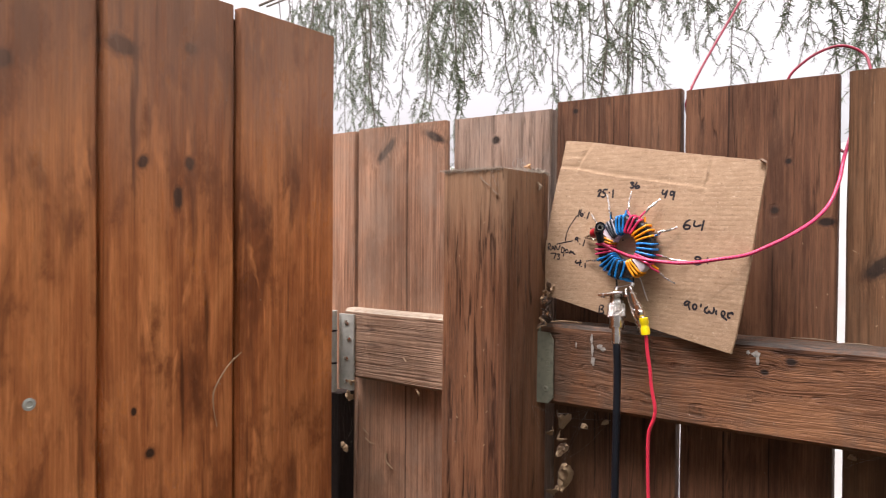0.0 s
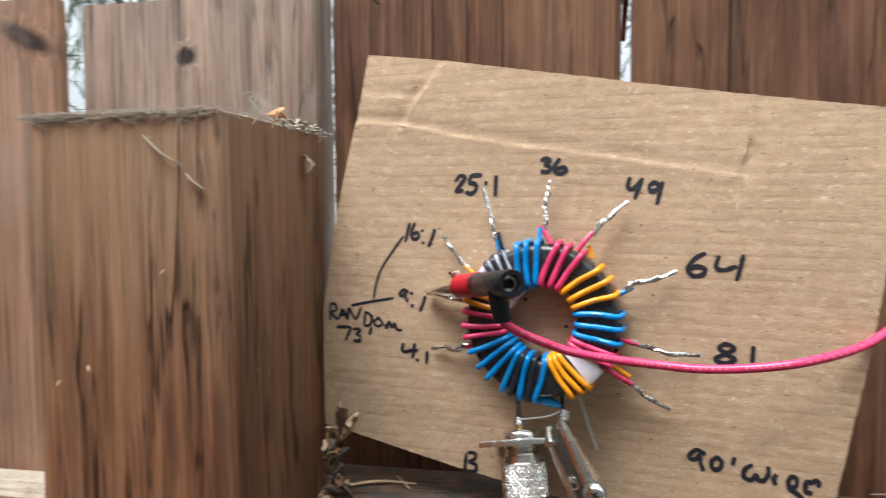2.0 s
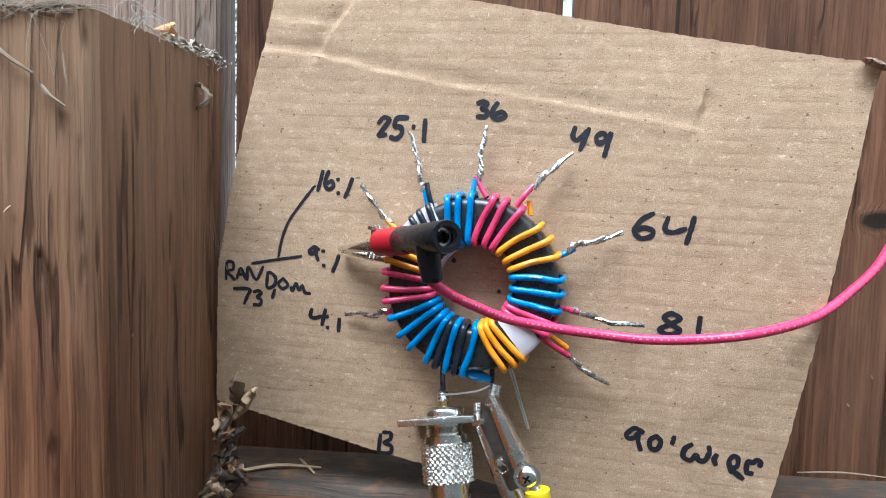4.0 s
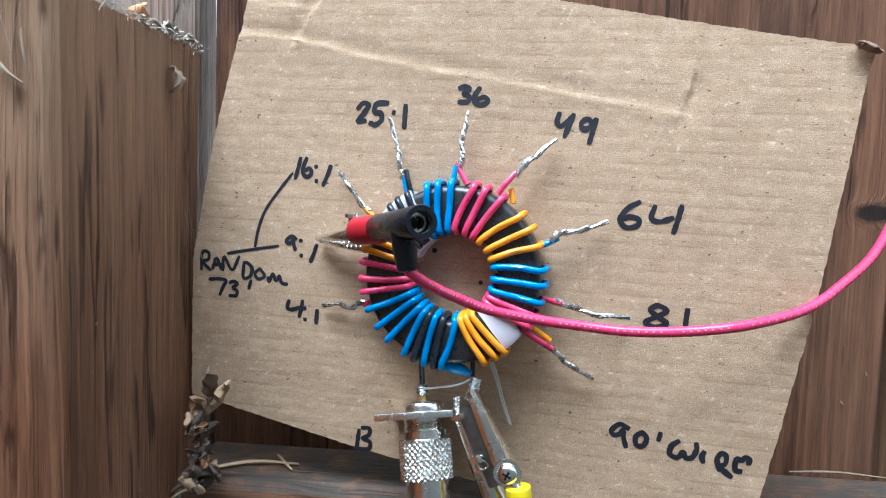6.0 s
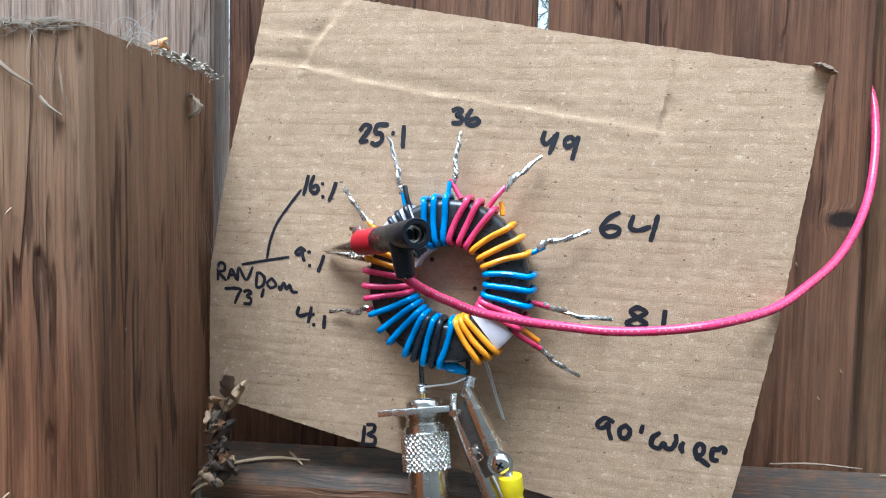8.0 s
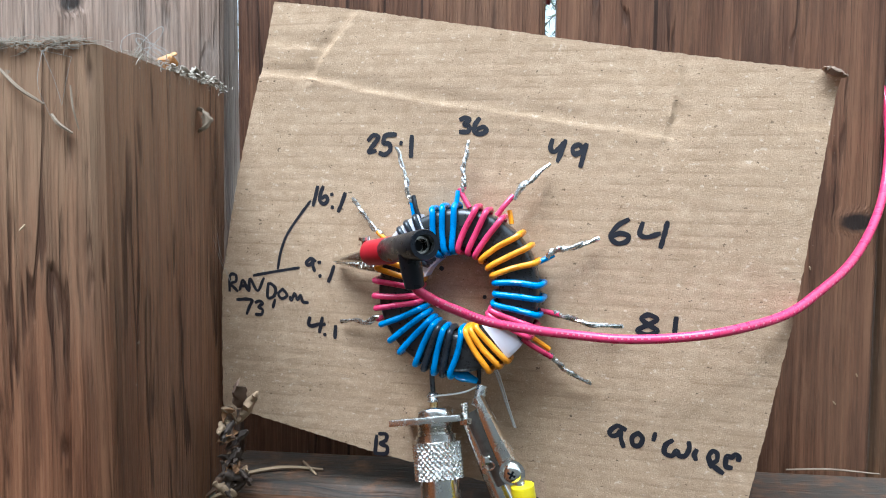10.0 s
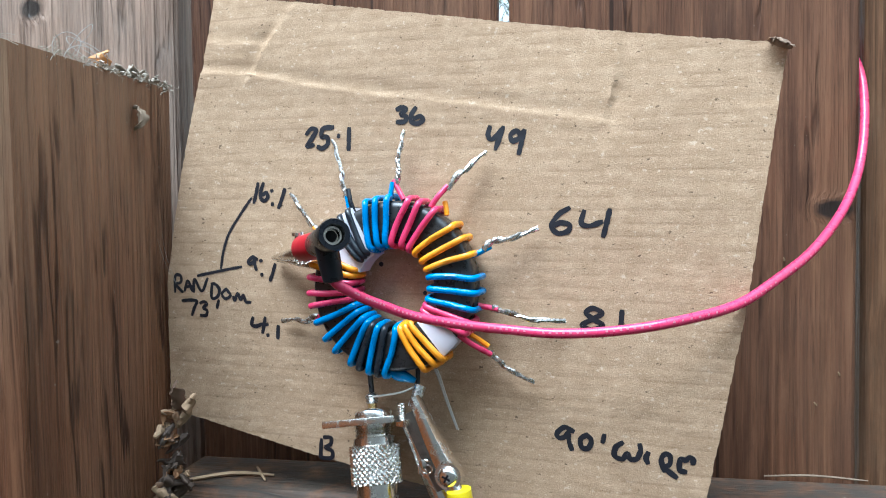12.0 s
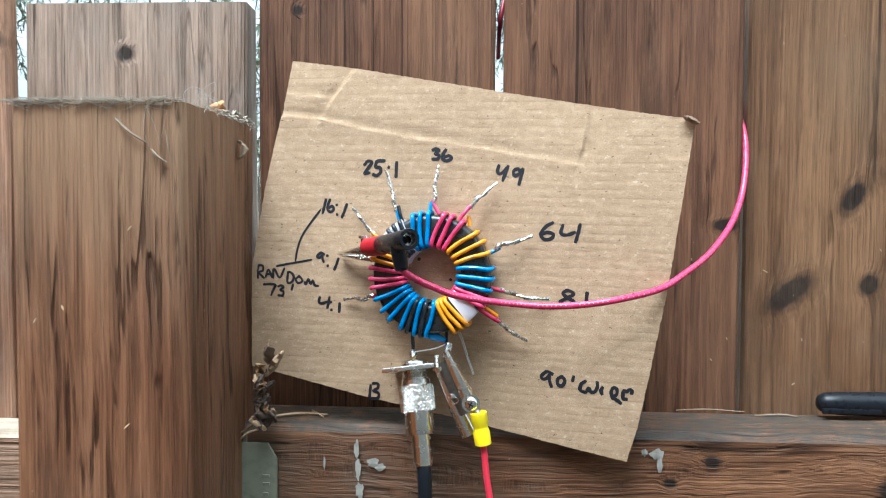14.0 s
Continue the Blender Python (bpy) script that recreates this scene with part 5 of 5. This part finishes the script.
chip([(-0.402, -0.0365, 1.425), (-0.392, -0.0365, 1.418)], 0.0008)
chip([(-0.315, -0.0612, 1.532), (-0.309, -0.0615, 1.527)], 0.0009)
chip([(-0.299, -0.055, 1.494), (-0.293, -0.058, 1.491), (-0.292, -0.057, 1.487)], 0.0013)
chip([(-0.358, -0.0375, 1.494), (-0.352, -0.04, 1.4955)], 0.0015)
chip([(-0.3935, -0.240, 1.5535), (-0.4000, -0.252, 1.5405), (-0.4010, -0.2685, 1.518), (-0.4015, -0.2700, 1.500), (-0.4030, -0.2645, 1.476)], 0.0008, "grass_stalk", mat_chip, "bent dry grass stalk hanging on the gate", "stalk")
chip([(-0.166, -0.1212, 1.742), (-0.159, -0.1225, 1.736), (-0.152, -0.1215, 1.7315)], 0.0006, mat=mat_stalk)
chip([(-0.1500, -0.1212, 1.7285), (-0.1470, -0.1222, 1.7255), (-0.1435, -0.1212, 1.7230)], 0.0006, mat=mat_stalk)
chip([(-0.1440, -0.1210, 1.7370), (-0.1425, -0.1222, 1.7300), (-0.1415, -0.1212, 1.7240)], 0.0003, mat=mat_stalk)
for k in range(26):
    x, z = rng.uniform(-0.21, -0.145), rng.uniform(1.45, 1.72)
    if k % 3 == 0:
        chip([(x, -0.1211, z), (x + rng.uniform(-0.002, 0.002), -0.1220, z - 0.002)], 0.0004)
    elif k % 3 == 2:
        x = rng.uniform(0.01, 0.28)
        chip([(x, -0.0006, z - 0.02 if z > 1.62 else 1.63), (x + rng.uniform(-0.003, 0.003), -0.0012, (z - 0.02 if z > 1.62 else 1.63) + 0.0015)], 0.0004)


def husk_heap():
    """Frayed fibres, an orange husk and crumbs on the dusty post top."""
    heap = thing("post_top_litter", (-0.16, -0.07, 1.75), "dusty fibres and crumbs on the post top", "litter")
    for k, (dx, dy, dz, size) in enumerate([(0, 0, 0.0022, 0.0072), (-0.002, 0.002, 0.001, 0.0058), (0.001, 0.010, 0.0, 0.006), (0.003, 0.016, -0.0005, 0.007), (0.002, 0.024, -0.0005, 0.0065), (0.003, 0.031, -0.001, 0.005)]):
        flake = dry_leaf((-0.1425 + dx, -0.0665 + dy, 1.7535 + dz), size, (20 + 35 * k, 80 + 30 * k, 20 * k), 31 + k, mat_fungus if k < 2 else mat_dustcrumb, aspect=0.85)
        for key in ("label", "category", "group"):
            del flake[key]
        flake.name = "husk"
        flake.parent = heap
        flake.matrix_parent_inverse = BASES[heap.name].inverted()
        if k < 2:
            flake["label"] = "orange crumbled husk"
    bm = bmesh.new()
    for k in range(900):
        edge = k % 5
        if edge < 3:
            p = Vector((rng.uniform(-0.2145, -0.141), rng.gauss(-0.1195, 0.0008), 1.7492 + rng.gauss(0.0004, 0.0009)))
            d = Vector((rng.uniform(-1, 1), rng.uniform(-0.15, 0.1), rng.gauss(-0.06, 0.14))) * rng.uniform(0.004, 0.013)
        else:
            p = Vector((rng.gauss(-0.1372, 0.0013), rng.uniform(-0.100, -0.0265), 1.7492 + rng.uniform(-0.001, 0.003)))
            d = Vector((rng.uniform(-0.4, 0.3), rng.uniform(-1, 1), rng.gauss(-0.05, 0.35))) * rng.uniform(0.002, 0.006)
        tube(bm, spline([p, p + d * 0.5 + Vector((rng.uniform(-1, 1), rng.uniform(-1, 0), rng.uniform(-1, 1))) * 0.0009, p + d], 3), rng.uniform(0.00005, 0.00015), 4)
    part("fibres", bm, mat_dustcrumb, heap, "grey frayed fibres")
    bm = bmesh.new()
    for k in range(5):
        a = Vector((-0.1440 + rng.uniform(-0.006, 0.002), -0.070, 1.752))
        loop = [a + Vector((0.007 * math.sin(q * 1.05 + k) + 0.001 * q * math.cos(k), 0.002 * math.cos(q + k), 0.0065 * (1 - math.cos(q * 1.05)) * (0.5 + 0.16 * k))) for q in range(6)]
        tube(bm, spline(loop, 6), 0.00013, 4)
    part("loose_fibre", bm, mat_web, heap, "pale curled loose fibres")
    bm = bmesh.new()
    for k in range(170):
        if k % 2:
            c = Vector((rng.gauss(-0.1375, 0.0014), rng.uniform(-0.072, -0.027), 1.7495 + rng.uniform(0, 0.0028)))
        else:
            c = Vector((rng.uniform(-0.2145, -0.139), rng.uniform(-0.1198, -0.03), 1.7492 + rng.uniform(0, 0.001)))
        r0 = rng.uniform(0.0004, 0.0011)
        crumb = bmesh.ops.create_icosphere(bm, subdivisions=1, radius=r0, matrix=Matrix.Translation(c) @ Matrix.Diagonal((rng.uniform(0.6, 1.8), rng.uniform(0.6, 1.6), rng.uniform(0.3, 0.9), 1)))
        for vert in crumb["verts"]:
            vert.co += Vector((rng.uniform(-1, 1), rng.uniform(-1, 1), rng.uniform(-1, 1))) * r0 * 0.45
    tagged(part("crumbs", bm, mat_dustcrumb, heap, "grey dust crumbs"), kind="stuff")


husk_heap()


def cobweb(points, seed, name="cobweb", label="fine torn cobweb strands"):
    """Loose silk between anchor points."""
    r = random.Random(seed)
    bm = bmesh.new()
    for a in points:
        for b in points:
            if a < b and r.random() < 0.75:
                p, q = Vector(a), Vector(b)
                mid = (p + q) / 2 + Vector((r.uniform(-1, 1), r.uniform(-1, 0), r.uniform(-1.2, 0.2))) * (q - p).length * 0.12
                tube(bm, spline([p, mid, q], 5), 0.00006, 3)
    return tagged(part(name, bm, mat_web), label, "cobweb", "cobwebs", "stuff")


cobweb([(-0.137, -0.06, 1.5), (-0.122, -0.03, 1.40), (-0.11, -0.035, 1.44), (-0.064, -0.02, 1.487), (-0.116, -0.032, 1.478), (-0.08, -0.04, 1.50)], 1)
cobweb([(-0.40, -0.06, 1.49), (-0.412, -0.06, 1.41), (-0.36, -0.037, 1.50), (-0.385, -0.037, 1.42), (-0.41, -0.05, 1.44)], 2)
cobweb([(-0.137, -0.04, 1.69), (-0.130, -0.038, 1.67), (-0.137, -0.035, 1.705)], 3)
cobweb([(-0.150, -0.1217, 1.728), (-0.143, -0.1217, 1.745), (-0.152, -0.1217, 1.747), (-0.146, -0.1221, 1.731)], 6)
cobweb([(-0.2195, -0.06, 1.50), (-0.25, -0.038, 1.49), (-0.24, -0.058, 1.497), (-0.2205, -0.05, 1.47)], 4)
cobweb([(0.1475, -0.01, 1.50), (0.16, -0.02, 1.49), (0.185, -0.03, 1.50), (0.152, 0.0, 1.475)], 5)
for p, sz, sd_ in (((0.158, -0.012, 1.487), 0.010, 21), ((-0.088, -0.034, 1.479), 0.012, 22), ((-0.066, -0.03, 1.486), 0.009, 23)):
    dry_leaf(p, sz, (40, 60, 20), sd_, mat_chip, "tiny pale husk held in cobweb under the rail", 0.6)

# ---- spruce behind the fence ----
def spruce():
    tree = thing("spruce_tree", (2.1, 3.0, 0), "spruce with long drooping needle-bearing branchlets", "tree")
    r = random.Random(11)
    bm = bmesh.new()
    pts = [Vector((2.1 + 0.05 * math.sin(i), 3.0 + 0.04 * math.cos(i * 1.3), i * 0.75)) for i in range(15)]
    tube(bm, pts, [0.19 * (1 - i / 15.5) for i in range(15)], 14)
    part("trunk", bm, mat_twig, tree, "grey-brown spruce trunk")
    for ly, lz, x_end in [(0.95, 2.75, -1.2), (1.35, 2.95, -2.0), (1.8, 3.05, -2.8), (2.35, 3.3, -3.4), (0.6, 2.70, -0.3)]:
        limb_pts = spline([(2.1, 3.0, lz + 0.9), (1.5, 3.0 + (ly - 3.0) * 0.6, lz + 0.6), (0.9, ly + 0.1, lz + 0.25), (x_end * 0.5, ly, lz), (x_end, ly - 0.05, lz - 0.15)], 12)
        bm = bmesh.new()
        tube(bm, limb_pts, [0.03 * (1 - 0.8 * i / len(limb_pts)) for i in range(len(limb_pts))], 8)
        part("limb", bm, mat_twig, tree)
        n = int(5 + (0.9 - x_end) / 0.16)
        for k in range(n):
            f = 0.42 + 0.57 * (k + r.uniform(-0.35, 0.35)) / n
            root = limb_pts[max(0, min(len(limb_pts) - 1, int(f * len(limb_pts))))] + Vector((r.uniform(-0.06, 0.06), r.uniform(-0.2, 0.2), 0))
            branchlet(tree, root, r, r.uniform(0.55, 1.05))
    return tree


def needles(bm, pts, r, length, gap, thick=0.0011):
    """Short stiff needles all round a twig."""
    for a, b in zip(pts, pts[1:]):
        d = b - a
        m = max(1, int(d.length / gap))
        dn = d.normalized()
        o = dn.orthogonal().normalized()
        for k in range(m):
            p = a + d * (k + r.random()) / m
            ang = r.uniform(0, 6.283)
            out = (o * math.cos(ang) + dn.cross(o) * math.sin(ang)) * 0.85 + dn * r.uniform(0.25, 0.75)
            out = out.normalized()
            L = length * r.uniform(0.7, 1.15)
            w = dn.cross(out).normalized() * thick
            bm.faces.new([bm.verts.new(q) for q in (p - w, p + w, p + out * L * 0.6 + w * 0.8, p + out * L, p + out * L * 0.6 - w * 0.8)])


def branchlet(tree, root, r, length):
    """A hanging branchlet: thin stem, side twigs that droop, needles on the twigs."""
    n = 11
    sway = Vector((r.uniform(-0.10, 0.10), r.uniform(-0.08, 0.08), 0))
    stem = [root + Vector((0, 0, -length * i / n)) + sway * (i / n) ** 1.5 + Vector((r.uniform(-1, 1), r.uniform(-1, 1), 0)) * 0.008 for i in range(n + 1)]
    stem = spline(stem, 2)
    wood_bm, green = bmesh.new(), bmesh.new()
    tube(wood_bm, stem, [0.0034 * (1 - 0.75 * i / len(stem)) for i in range(len(stem))], 5)
    needles(green, stem[len(stem) // 3:], r, 0.015, 0.003)
    sidefull = r.uniform(0.6, 1.3)
    for i in range(2, len(stem) - 1):
        for rep_ in range(2 if r.random() < 0.25 else 1):
            if r.random() < 0.2:
                continue
            ang = r.uniform(0, 6.283)
            flat_ = Vector((math.cos(ang), 0.6 * math.sin(ang), 0))
            L = r.uniform(0.07, 0.20) * sidefull * (1.1 - 0.6 * i / len(stem))
            p = stem[i]
            tw = spline([p, p + flat_ * L * 0.45 + Vector((0, 0, -L * 0.28)), p + flat_ * L * 0.75 + Vector((0, 0, -L * 0.85))], 4)
            tube(wood_bm, tw, [0.0011 * (1 - 0.6 * q / len(tw)) for q in range(len(tw))], 4)
            if r.random() < 0.97:
                needles(green, tw, r, 0.017, 0.0019)
            for tt in range(r.randint(0, 3)):
                q = tw[r.randint(3, len(tw) - 2)]
                a2 = r.uniform(0, 6.283)
                l2 = L * r.uniform(0.25, 0.5)
                tw2 = spline([q, q + Vector((math.cos(a2) * l2 * 0.5, math.sin(a2) * l2 * 0.4, -l2 * 0.5)), q + Vector((math.cos(a2) * l2 * 0.7, math.sin(a2) * l2 * 0.6, -l2))], 3)
                tube(wood_bm, tw2, 0.0006, 4)
                needles(green, tw2, r, 0.012, 0.0022)
    br_ = part("branchlet", wood_bm, mat_twig, tree)
    tagged(part("needles", green, mat_needle, br_, "grey-green spruce needles", smooth=False), kind="stuff")


spruce()
